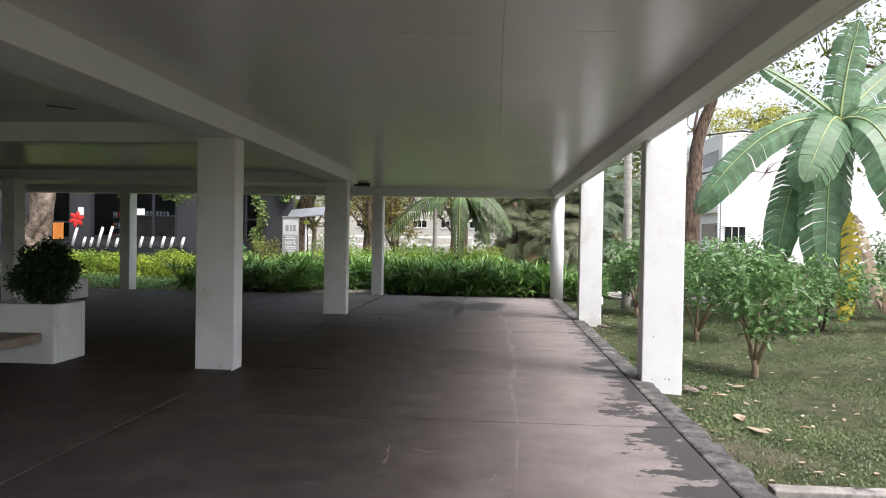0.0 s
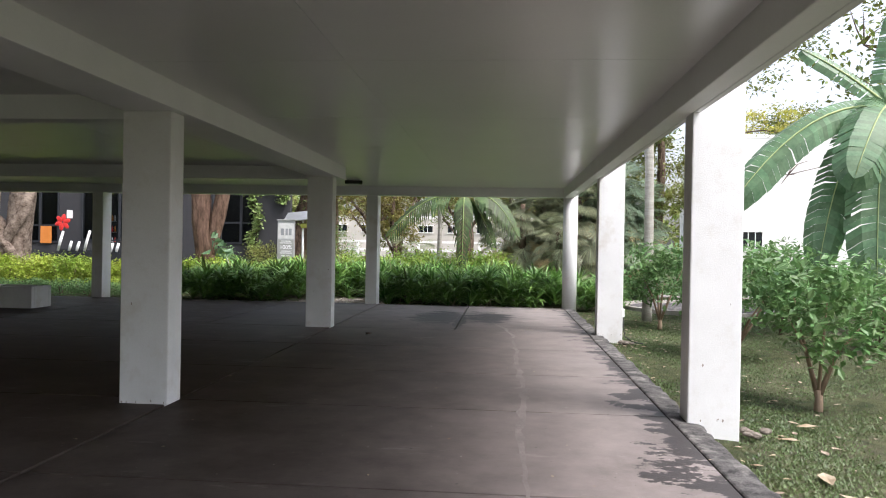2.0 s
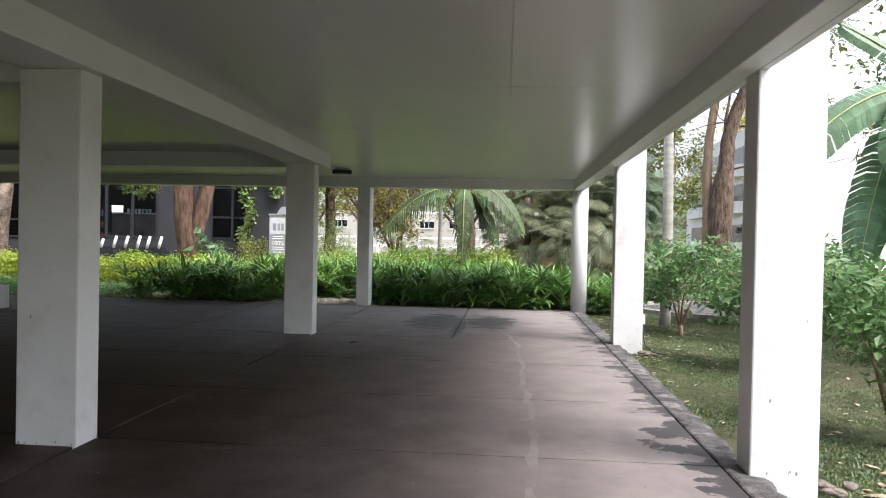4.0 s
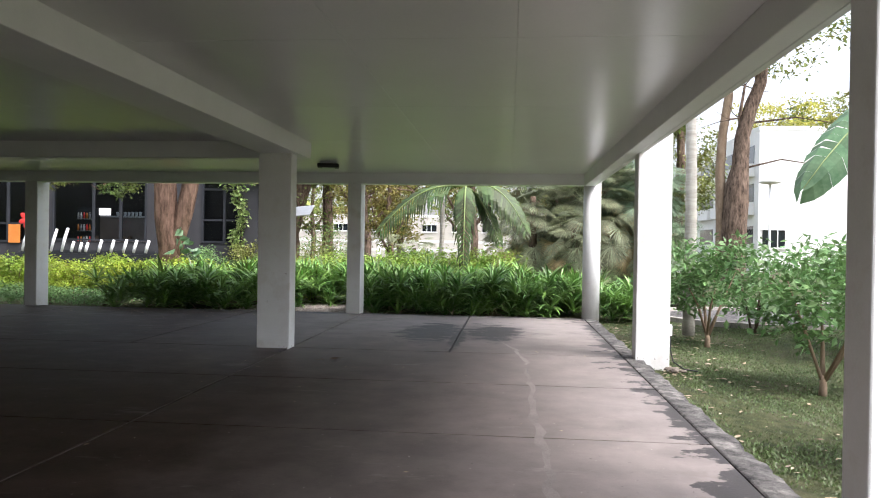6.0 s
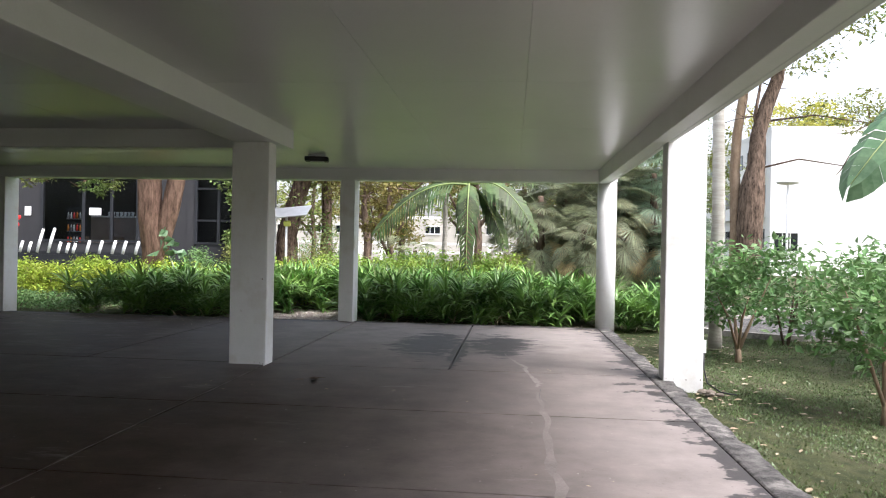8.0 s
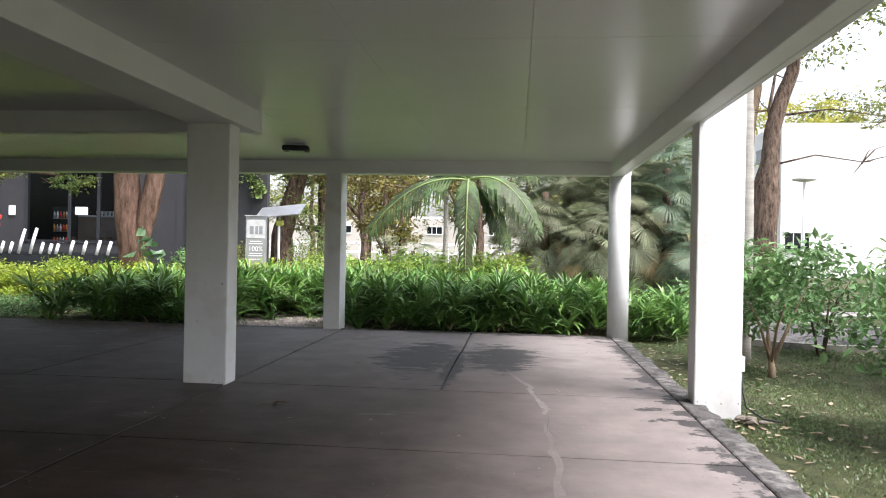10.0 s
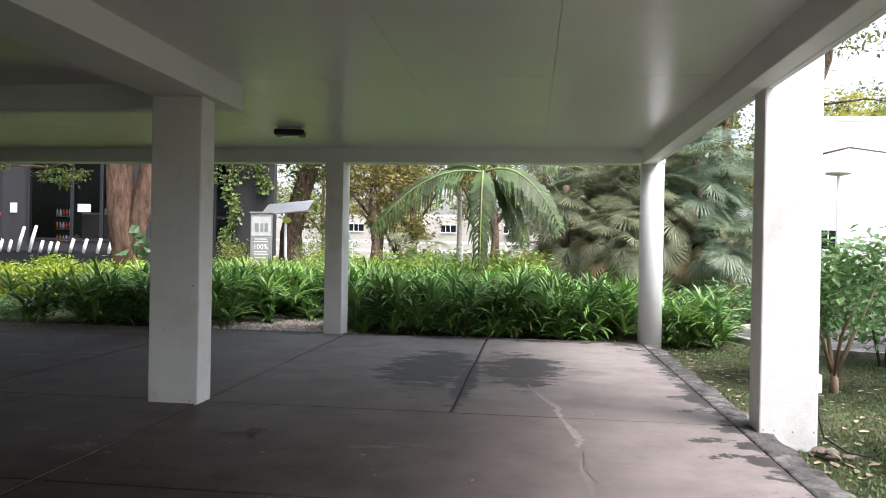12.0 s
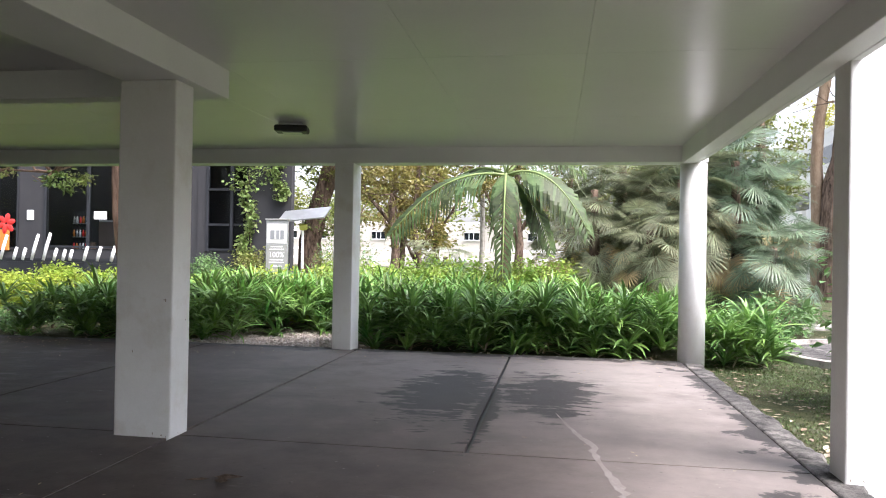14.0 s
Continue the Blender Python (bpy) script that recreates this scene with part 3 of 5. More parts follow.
def put_lily(x, y, s, near=False):
    z = ground_z(x, y) - 0.02
    label = "clump of arching green strap-leaved lilies beside the slab"
    if not near:
        vs_, fs_ = rng.choice(CLUMPS)
        m = pose(x, y, z, 0, 0, rng.uniform(0, 360)) @ Matrix.Diagonal((s, s, s, 1))
        b = len(BED_V)
        BED_V.extend(m @ v for v in vs_)
        BED_F.extend(tuple(i + b for i in f_) for f_ in fs_)
        return
    t = thing("lily_clump", pose(x, y, z, 0, 0, rng.uniform(0, 360)) @ Matrix.Diagonal((s, s, s, 1)), label, "plant", "lily bed")
    for q in range(4):
        cx, cy, cz = rng.gauss(0, 0.14), rng.gauss(0, 0.14), (0.12, 0.3, 0.45, 0.6)[q] + rng.uniform(-0.08, 0.06)
        for k in range(20):
            place("leaf", rng.choice(LEAVES), pose(cx, cy, cz + rng.uniform(-0.06, 0.05), rng.uniform(-10, 10), rng.uniform(-12, 12), rng.uniform(0, 360)), t)
    for k in range(rng.choice((1, 2, 3, 5))):
        place("leaf", rng.choice(DRY_LEAVES), pose(rng.gauss(0, 0.05), -0.05, 0.05, 0, rng.uniform(35, 60), rng.uniform(0, 360)) @ Matrix.Scale(0.7, 4), t, "dry brown leaf")


def in_gap(x, y):
    """The bare gravel corner beside the slim column, where the bed steps back."""
    return -5.5 < x < -2.98 and y < min(20.6, 18.6 + 1.35 * (x + 5.45))


y = 18.85
for row in range(8):
    x = -8.5 + row * 0.2
    while x < 2.1:
        gx, gy = x + rng.uniform(-0.12, 0.12), y + rng.uniform(-0.12, 0.12)
        if not (row == 0 and 1.4 < x) and not in_gap(gx, gy) and (row < 6 or -6 < x < -2.4):
            near = row < 2 or in_gap(gx, gy - 0.5)
            put_lily(gx, gy, rng.uniform(0.88, 1.15), near)
        x += 0.42
    y += 0.42
for x, y in ((2.5, 18.45), (2.8, 18.8), (2.45, 19.0), (2.95, 18.5), (2.75, 19.3), (2.35, 18.75)):
    put_lily(x, y, rng.uniform(0.8, 1.0), True)


tagged(new("lily_bed", from_arrays("lily_bed", BED_V, BED_F, M_LILY)), "dense bed of green strap-leaved lilies behind the slab", "plants", kind="stuff")


def bush(name, x, y, rad, h, mt, n, size, label, group, stems=4, z0=None, seed=0, low=0.25):
    """A leafy bush on several thin stems, its leaves in uneven clumps."""
    r = random.Random(seed)
    t = thing(name, pose(x, y, ground_z(x, y) if z0 is None else z0), label, "bush", group)
    for k in range(stems):
        a_ = r.uniform(0, 6.283)
        q = r.uniform(0.3, 0.7) * rad
        bm = bmesh.new()
        tube(bm, [(0.03 * math.cos(a_), 0.03 * math.sin(a_), -0.05), (q * 0.35 * math.cos(a_), q * 0.35 * math.sin(a_), h * 0.4), (q * math.cos(a_ + 0.3), q * math.sin(a_ + 0.3), h * 0.8)], [0.022, 0.016, 0.006], 6, 0.1, k)
        part("stem", bm, M_BARK, t)
    zc = h * (1 + low) / 2
    pts = cloud(r, n, (0, 0, zc), (rad, rad, h * (1 - low) / 2), 44, 0.2, 0.0)
    ob = new("foliage", leaf_mesh("foliage", [p for p in pts if p.z > 0.02], size, mt, r))
    ob.parent = t
    return t


k = 0
for x in [-15.5 + i * 0.75 for i in range(11)]:          # golden hedge before the cafe
    for y in (21.7, 22.5):
        k += 1
        bush("golden_bush", x + rng.uniform(-0.2, 0.2), y + rng.uniform(-0.15, 0.15), 0.62, rng.uniform(0.85, 1.12), M_GOLD, 1700, 0.095, "clipped yellow-green hedge bush with small leaves", "golden hedge", 3, None, 400 + k, 0.1)
for x in [-7.0 + i * 0.7 for i in range(11)]:
    for y in (22.3, 23.0):
        k += 1
        bush("golden_bush", x + rng.uniform(-0.2, 0.2), y + rng.uniform(-0.15, 0.15), 0.6, rng.uniform(0.85, 1.1) + (0.35 if x > -4.5 else 0), M_GOLD if x < -4.5 else M_LIME, 1600, 0.10, "yellow-green hedge bush with small leaves", "golden hedge", 3, None, 400 + k, 0.1)
for x in [-14.6 + i * 0.62 for i in range(10)]:          # low dark groundcover in front
    for y in (19.3, 20.1, 20.8):
        k += 1
        bush("groundcover", x + rng.uniform(-0.2, 0.2), y + rng.uniform(-0.2, 0.2), 0.5, rng.uniform(0.28, 0.42), M_SHRUB, 420, 0.07, "low dark green groundcover plant", "groundcover bed", 2, None, 400 + k, 0.05)


def small_tree(x, y, rad, h, n, seed, label, lean=0.0, trunk=0.042):
    """A garden sapling with a forked bare stem and a loose leafy crown."""
    r = random.Random(seed)
    t = thing("sapling", pose(x, y, ground_z(x, y)), label, "sapling", "garden saplings")
    bm = bmesh.new()
    tube(bm, [(0, 0, -0.05), (0.01, 0, 0.12), (0.0, 0, 0.24)], [trunk * 1.3, trunk, trunk * 0.9], 9, 0.12, seed)
    part("trunk", bm, M_CEMENT_BARK, t)
    for k in range(4):
        a_ = k * 1.6 + r.uniform(-0.3, 0.3)
        q = rad * r.uniform(0.35, 0.8)
        e_ = (q * math.cos(a_) + lean, q * math.sin(a_), h * r.uniform(0.55, 0.85))
        bm = bmesh.new()
        tube(bm, [(0, 0, 0.16), (e_[0] * 0.45, e_[1] * 0.4, h * 0.38), e_], [trunk * (0.85 if k < 2 else 0.5), trunk * 0.45, 0.006], 7, 0.1, seed + k)
        part("limb", bm, M_CEMENT_BARK, t)
    pts = cloud(r, n, (lean, 0, h * 0.68), (rad, rad, h * 0.34), 34, 0.2, 0.35)
    ob = new("crown", leaf_mesh("crown", pts, 0.12, M_SHRUB, r, 2.0, 0.3, 0.8))
    ob.parent = t
    return t


M_CEMENT_BARK = mat("pale_bark", (0.22, 0.15, 0.10), (0.36, 0.27, 0.19), 6.0, 0.9, 0.6, 30, 0.1, stretch=(1, 1, 0.4), bump_dist=0.02)
SAP = "young forked garden tree with green leaves on the lawn"
small_tree(3.76, 9.17, 0.66, 1.7, 1700, 71, SAP)
small_tree(3.95, 12.65, 0.95, 1.85, 2400, 72, SAP, 0.15)
small_tree(3.5, 15.9, 0.75, 1.75, 1700, 73, SAP)
for q, (x, y, rd, h) in enumerate(((5.6, 15.2, 0.9, 1.8), (6.4, 13.2, 0.8, 1.5), (4.8, 17.6, 0.8, 1.6), (8.6, 13.0, 0.8, 1.4), (9.4, 15.6, 1.0, 2.0), (7.0, 18.5, 1.0, 1.7), (10.8, 17.5, 1.2, 2.0), (3.3, 19.9, 0.7, 0.9))):
    bush("garden_bush", x, y, rd, h, M_SHRUB, 1500, 0.12, "loose green leafy bush on the lawn", "lawn bushes", 4, None, 520 + q, 0.15)


def tree(name, x, y, trunk_pts, radii, crowns, mt, label, seed, bark=None, limbs=()):
    """trunk_pts and limbs are offsets from the foot; crowns are (centre, radii, leaves, size)."""
    r = random.Random(seed)
    t = thing(name, pose(x, y, ground_z(x, y) - 0.05), label, "tree", "garden trees")
    bm = bmesh.new()
    pts_, rad_ = [], []
    for (p, q), (ra, rb) in zip(zip(trunk_pts, trunk_pts[1:]), zip(radii, radii[1:])):
        for j in range(8):
            pts_.append(Vector(p).lerp(Vector(q), j / 8))
            rad_.append(ra + (rb - ra) * j / 8)
    tube(bm, pts_ + [trunk_pts[-1]], rad_ + [radii[-1]], 22, 0.0, seed)
    for v in bm.verts:      # ridges that run up the bark, and knots
        ang = math.atan2(v.co.y, v.co.x)
        c_ = min(pts_, key=lambda p: abs(p.z - v.co.z))
        k_ = 0.10 * noise.noise(Vector((ang * 2.4, v.co.z * 0.5, seed))) + 0.07 * noise.noise(Vector((ang * 6, v.co.z * 1.6, seed)))
        v.co.x += (v.co.x - c_.x) * k_
        v.co.y += (v.co.y - c_.y) * k_
    part("trunk", bm, bark or M_BARK, t)
    for k, (pts, rr) in enumerate(limbs):
        bm = bmesh.new()
        tube(bm, pts, rr, 9, 0.14, seed + k + 1)
        part("limb", bm, bark or M_BARK, t)
    ends = [Vector(p[-1]) for p, _ in limbs] + [Vector(p[len(p) // 2]) for p, _ in limbs if p[len(p) // 2][2] > 3.0]
    for k in range(5 * len(ends)):      # bare twigs off the limbs
        p = ends[k % len(ends)]
        d = Vector((r.uniform(-1, 1), r.uniform(-0.6, 0.6), r.uniform(-0.5, 0.8))) * r.uniform(0.7, 1.8)
        bm = bmesh.new()
        tube(bm, [p, p + d * 0.5 + Vector((0, 0, r.uniform(-0.2, 0.2))), p + d], [0.03, 0.02, 0.008], 5)
        part("twig", bm, bark or M_BARK, t)
    for k, (c, rad, n, size) in enumerate(crowns):
        ob = new("crown", leaf_mesh("crown", cloud(r, n, c, rad, 46, 0.115, 0.15), size, mt, r, 2.0, 0.3, 0.5))
        ob.parent = t
    return t


M_REDBARK = mat("reddish_bark", (0.06, 0.036, 0.025), (0.26, 0.165, 0.12), 9.0, 0.9, 1.0, 26, 0.1, stretch=(1, 1, 0.22), bump_dist=0.04)
# cafe-front tree with a thick ridged trunk
tree("shade_tree", -9.0, 22.6, [(0, 0, 0), (-0.02, 0, 0.5), (0.0, 0, 1.3), (-0.14, 0, 2.3), (-0.2, 0, 3.4), (-0.25, 0, 6.0)], [0.42, 0.31, 0.31, 0.31, 0.29, 0.2],
     [((0, -0.5, 7.6), (4.2, 4.2, 2.0), 5200, 0.22), ((-1.15, -0.6, 2.95), (0.55, 0.4, 0.28), 420, 0.1), ((-3.0, -0.5, 3.15), (0.6, 0.4, 0.25), 300, 0.1)], M_TREELEAF, "thick-trunked shade tree with brown ridged bark", 81, bark=M_REDBARK,
     limbs=(([(0.05, 0, 0.9), (0.2, 0, 1.6), (0.4, 0, 2.4), (0.56, 0, 3.1), (0.9, 0, 5.5)], [0.2, 0.23, 0.24, 0.22, 0.14]), ([(0.1, -0.1, 4.2), (-0.7, -0.4, 3.7), (-1.5, -0.6, 3.1), (-3.2, -0.5, 3.2)], [0.12, 0.06, 0.03, 0.012])))
tree("shade_tree", -17.6, 25.7, [(0.3, 0, 0), (0.1, 0, 1.0), (0.2, 0, 2.0), (0.35, 0, 3.2), (0.3, 0, 6)], [0.62, 0.46, 0.42, 0.44, 0.34], [((0, 0, 7.4), (4, 4, 2), 3600, 0.24)], M_TREELEAF, "gnarled shade tree with pale mottled bark", 82,
     bark=mat("mottled_bark", (0.08, 0.055, 0.04), (0.40, 0.32, 0.26), 4.5, 0.9, 1.0, 16, 0.1, bump_dist=0.05), limbs=(([(0.1, 0, 1.4), (-0.8, -0.2, 2.4), (-1.4, -0.2, 4.5)], [0.34, 0.27, 0.2]), ([(-0.45, -0.3, 0.0), (-0.3, -0.45, 0.9), (0.15, -0.5, 1.7), (0.65, -0.35, 2.6), (0.9, 0, 4.2)], [0.3, 0.22, 0.2, 0.2, 0.16]),
            ([(0.75, -0.25, 0.0), (0.5, -0.5, 0.8), (0.0, -0.6, 1.5), (-0.35, -0.55, 2.3), (-0.5, -0.2, 4.0)], [0.24, 0.17, 0.15, 0.16, 0.12])))
tree("shade_tree", -11.2, 40.0, [(0, 0, 0), (0.0, 0, 2.0), (0.4, 0, 3.5), (1.0, 0, 5.5), (1.6, 0, 8)], [0.6, 0.5, 0.45, 0.4, 0.3], [((0, 0, 6.8), (4, 3, 2.4), 3600, 0.26), ((1, 0, 3.2), (2.2, 1.2, 1.2), 500, 0.22)], M_TREELEAF, "leaning shade tree with reddish bark", 83)
tree("shade_tree", -9.3, 40.5, [(0, 0, 0), (0.05, 0, 2.0), (0, 0, 4), (0.1, 0, 8)], [0.34, 0.28, 0.26, 0.2], [((0, 0, 7.2), (3, 3, 2.4), 2600, 0.26), ((1.2, 0, 4.6), (1.8, 1.2, 1.0), 420, 0.22)], M_TREELEAF, "slim shade tree with brown bark", 84)
M_RUST = leafmat("rusty_leaf", (0.17, 0.125, 0.035), (0.25, 0.24, 0.065), 0.8)
tree("shade_tree", -6.3, 36.0, [(0, 0, 0), (0.1, 0, 1.6), (-0.1, 0, 3.2), (0.2, 0, 6)], [0.2, 0.16, 0.14, 0.1], [((0, 0, 4.6), (2.2, 1.8, 1.5), 2200, 0.2), ((0.6, 0, 6.8), (3.4, 2.6, 1.8), 2000, 0.22)], M_RUST, "small tree with rusty yellow-green leaves", 85,
     limbs=(([(0, 0, 2.6), (-0.9, 0, 3.6), (-1.6, 0, 4.8)], [0.09, 0.06, 0.03]), ([(0, 0, 2.2), (1.0, 0, 3.3), (1.8, 0, 4.6)], [0.09, 0.06, 0.03])))
tree("shade_tree", -3.6, 44.0, [(0, 0, 0), (0.05, 0, 2.5), (0, 0, 5), (0.1, 0, 9)], [0.16, 0.13, 0.12, 0.1], [((0, 0, 6.2), (3.6, 3, 2.6), 3200, 0.28)], M_TREELEAF, "slim pale-trunked tree behind the hedge", 86, bark=M_PALMBARK)
tree("leaning_tree", 1.6, 31.0, [(-1.2, 0, 0), (-0.75, 0, 1.0), (0.1, 0, 2.1), (0.5, 0, 3.4), (0.5, 0, 5)], [0.16, 0.15, 0.13, 0.11, 0.08], [((0.6, 0, 5.4), (2.6, 2, 1.6), 1800, 0.2)], M_TREELEAF, "small tree with a crooked leaning trunk", 87)
# big scarred trunk and its forks beyond the lawn
tree("shade_tree", 9.85, 35.5, [(0, 0, 0), (-0.02, 0, 0.6), (0.0, 0, 2.5), (0.08, 0, 4.2), (0.22, 0, 5.2), (0.28, 0, 6.4), (0.6, 0, 7.6), (1.0, 0, 8.7), (1.2, 0, 10.5)], [0.68, 0.54, 0.49, 0.47, 0.34, 0.3, 0.29, 0.25, 0.18], [((0.2, 0, 10.8), (4.5, 4, 1.8), 2600, 0.24), ((4.5, -1, 7.2), (2.6, 1.6, 1.0), 420, 0.2)], M_TREELEAF, "tall forked tree with dark scarred bark", 88,
     limbs=(([(0.3, 0, 6.0), (0.15, 0, 7.2), (0.35, 0, 8.6)], [0.1, 0.08, 0.05]), ([(0.2, 0, 5.0), (1.8, -0.3, 5.4), (3.4, -0.6, 5.1), (5.4, -0.9, 5.6)], [0.05, 0.03, 0.02, 0.01]), ([(0.7, 0, 7.0), (2.4, -0.2, 7.2), (4.4, -0.6, 6.8), (6.8, -0.8, 7.6)], [0.05, 0.03, 0.02, 0.01])))
# pale left fork of the same tree, built as its own trunk
tree("shade_tree", 9.4, 35.9, [(0.1, 0, 0), (0.05, 0, 2.5), (-0.05, 0, 5.0), (0.02, 0, 6.5), (0.25, 0, 8.2), (0.3, 0, 10.5)], [0.3, 0.24, 0.2, 0.19, 0.18, 0.13], [((0.2, 0, 11.2), (3.0, 2.5, 1.6), 1500, 0.24)], M_TREELEAF, "pale left fork of the tall tree, built as its own trunk", 93, bark=M_CEMENT_BARK)
tree("shade_tree", -4.3, 30.6, [(0, 0, 0), (0.1, 0, 1.2), (-0.1, 0, 2.4), (0.1, 0, 5)], [0.12, 0.1, 0.09, 0.05], [((0.1, 0, 2.2), (1.1, 0.9, 0.9), 1100, 0.15), ((-0.2, 0, 4.0), (1.5, 1.2, 1.0), 1700, 0.17)], M_RUST, "small leafy tree with rusty and green leaves", 94,
     limbs=(([(0, 0, 1.4), (0.5, 0, 2.4), (0.9, 0, 3.6)], [0.06, 0.04, 0.02]), ([(0, 0, 1.2), (-0.5, 0, 2.2), (-0.8, 0, 3.4)], [0.06, 0.04, 0.02])))
tree("shade_tree", 8.9, 42.0, [(0, 0, 0), (0.05, 0, 3), (0.2, 0, 6), (0.1, 0, 9)], [0.32, 0.28, 0.22, 0.16], [((0.0, 0, 6.6), (2.8, 2.4, 2.9), 4600, 0.22), ((-2.4, 0, 7.6), (3, 2.4, 2.8), 3000, 0.24), ((-0.2, 0, 3.6), (2.2, 1.8, 1.6), 1800, 0.2)], M_TREELEAF, "leafy tree with a dense yellow-green crown", 89)
tree("shade_tree", 14.0, 24.0, [(0, 0, 0), (0.1, 0, 3), (0.3, 0, 6), (0.2, 0, 9)], [0.4, 0.34, 0.28, 0.2], [((-1.8, -2, 7.6), (3.4, 3, 1.9), 1500, 0.2), ((0.5, 0, 5.2), (3.2, 2.6, 1.5), 800, 0.2), ((2, 0, 3.2), (2.6, 2, 1.6), 1400, 0.2)], M_TREELEAF, "shade tree with sparse drooping branches", 90,
     limbs=(([(0.2, 0, 5.0), (-1.6, -0.6, 5.6), (-3.4, -1.0, 5.0)], [0.12, 0.07, 0.02]), ([(0.2, 0, 6.0), (-1.4, -1.2, 7.2), (-3.8, -2.2, 7.4)], [0.12, 0.07, 0.02])))
# sunlight on the far crown is painted in as a yellower leaf colour
M_SUNNY = leafmat("sunlit_leaf", (0.30, 0.30, 0.04), (0.42, 0.40, 0.08), 0.5)
tree("far_tree", 26.0, 75.0, [(0, 0, 0), (0, 0, 5), (0, 0, 12.5)], [0.5, 0.4, 0.3], [((0, 0, 14.0), (5.0, 4, 2.2), 1900, 0.4)], M_SUNNY, "far tree with a yellow sunlit crown", 91)
tree("far_tree", 33.0, 78.0, [(0, 0, 0), (0, 0, 5), (0, 0, 12.5)], [0.5, 0.4, 0.3], [((0, 0, 14.4), (6, 4, 2.4), 1900, 0.4)], M_TREELEAF, "far tree with a broad green crown", 92)

for q, (x, y, z, rx, n, mt_) in enumerate(((-9.5, 52, 5.2, 4.2, 3600, M_RUST), (-3.2, 56, 5.6, 4.6, 3600, M_TREELEAF), (2.6, 50, 5.0, 4.0, 3600, M_TREELEAF), (7.0, 52, 5.4, 4.4, 3600, M_RUST), (-15.0, 58, 5.6, 5.0, 3000, M_TREELEAF), (-1.6, 40, 5.4, 2.4, 1700, M_RUST), (-6.5, 47, 3.4, 2.2, 1500, M_TREELEAF), (0.8, 46, 3.2, 2.4, 1600, M_TREELEAF), (4.6, 44, 3.6, 2.4, 1600, M_TREELEAF))):
    tree("background_tree", x, y, [(0, 0, 0), (0.1, 0, 2), (-0.1, 0, 4), (0.1, 0, 7)], [0.22, 0.18, 0.15, 0.1], [((0, 0, z), (rx, rx * 0.7, 2.5), n, 0.24)], mt_, "loose-crowned tree behind the garden hedge", 950 + q,
         limbs=(([(0, 0, 2.2), (-1.0, 0, 3.4), (-1.9, 0, 5.2)], [0.1, 0.07, 0.03]), ([(0, 0, 2.4), (0.9, 0, 3.8), (1.8, 0, 5.4)], [0.1, 0.07, 0.03])))

# slim ringed palm trunk on the lawn
t = thing("palm_tree", pose(3.42, 16.8, -0.1), "slim grey ringed palm trunk rising from the lawn", "palm", "garden trees")
bm = bmesh.new()
zz = [i * 0.14 for i in range(50)]
tube(bm, [(0.10 * math.sin(z * 0.4) - 0.03 * z, 0, z) for z in zz], [0.105 - 0.004 * z + (0.008 if i % 2 else 0) for i, z in enumerate(zz)], 12, 0.05, 5)
part("trunk", bm, M_PALMBARK, t)


# ---- palms ----
def bez(p0, p1, p2, t):
    return Vector(p0) * (1 - t) ** 2 + Vector(p1) * 2 * t * (1 - t) + Vector(p2) * t * t


def frond(base, ctrl, tip, leaflet, mt, r, n=27, hang=0.7):
    """A feather leaf: a rib with a row of narrow leaflets on either side."""
    V, F = [], []
    ribs = [bez(base, ctrl, tip, i / 12) for i in range(13)]
    bm = bmesh.new()
    tube(bm, ribs, [0.028 * (1 - i / 13) + 0.004 for i in range(13)], 5)
    me = mesh_of("rib", bm, M_STALK)
    for i in range(n):
        t = 0.16 + 0.84 * i / n
        p, q = bez(base, ctrl, tip, t), bez(base, ctrl, tip, min(1, t + 0.02) + 1e-3)
        d = (q - p).normalized()
        side = d.cross(Vector((0, -0.6, 0.8))).normalized()
        L = leaflet * (0.5 + 1.1 * math.sin(math.pi * min(1, 0.15 + t * 0.85))) * r.uniform(0.7, 1.1) * 0.7
        for sg in (-1, 1):
            e1 = (d * 0.6 + side * sg * 0.8 + Vector((0, 0, -0.35))).normalized()
            w = side.cross(d).cross(e1).normalized() * 0.032
            m1 = p + e1 * L * 0.5
            m2 = m1 + (e1 * (1 - hang) + Vector((0, 0, -hang))).normalized() * L * 0.5
            b = len(V)
            V += [p - w * 0.4, p + w * 0.4, m1 - w, m1 + w, m2]
            F += [(b, b + 1, b + 3, b + 2), (b + 2, b + 3, b + 4)]
    return me, from_arrays("blade", V, F, mt)


def feather_palm(x, y, z, trunk_h, fronds, label, seed):
    r = random.Random(seed)
    t = thing("feather_palm", pose(x, y, z), label, "palm", "garden palms")
    bm = bmesh.new()
    tube(bm, [(0, 0, 0), (0, 0, trunk_h * 0.5), (0, 0, trunk_h)], [0.11, 0.09, 0.07], 10, 0.15, seed)
    part("trunk", bm, M_BARK, t)
    for c, tip, L, mt in fronds:
        h0 = Vector((0, 0, trunk_h))
        rib, blades = frond(h0, h0 + Vector(c), h0 + Vector(tip), L, mt, r)
        f_ = place("frond", rib, pose(0, 0, 0), t)
        place("blade", blades, pose(0, 0, 0), f_)


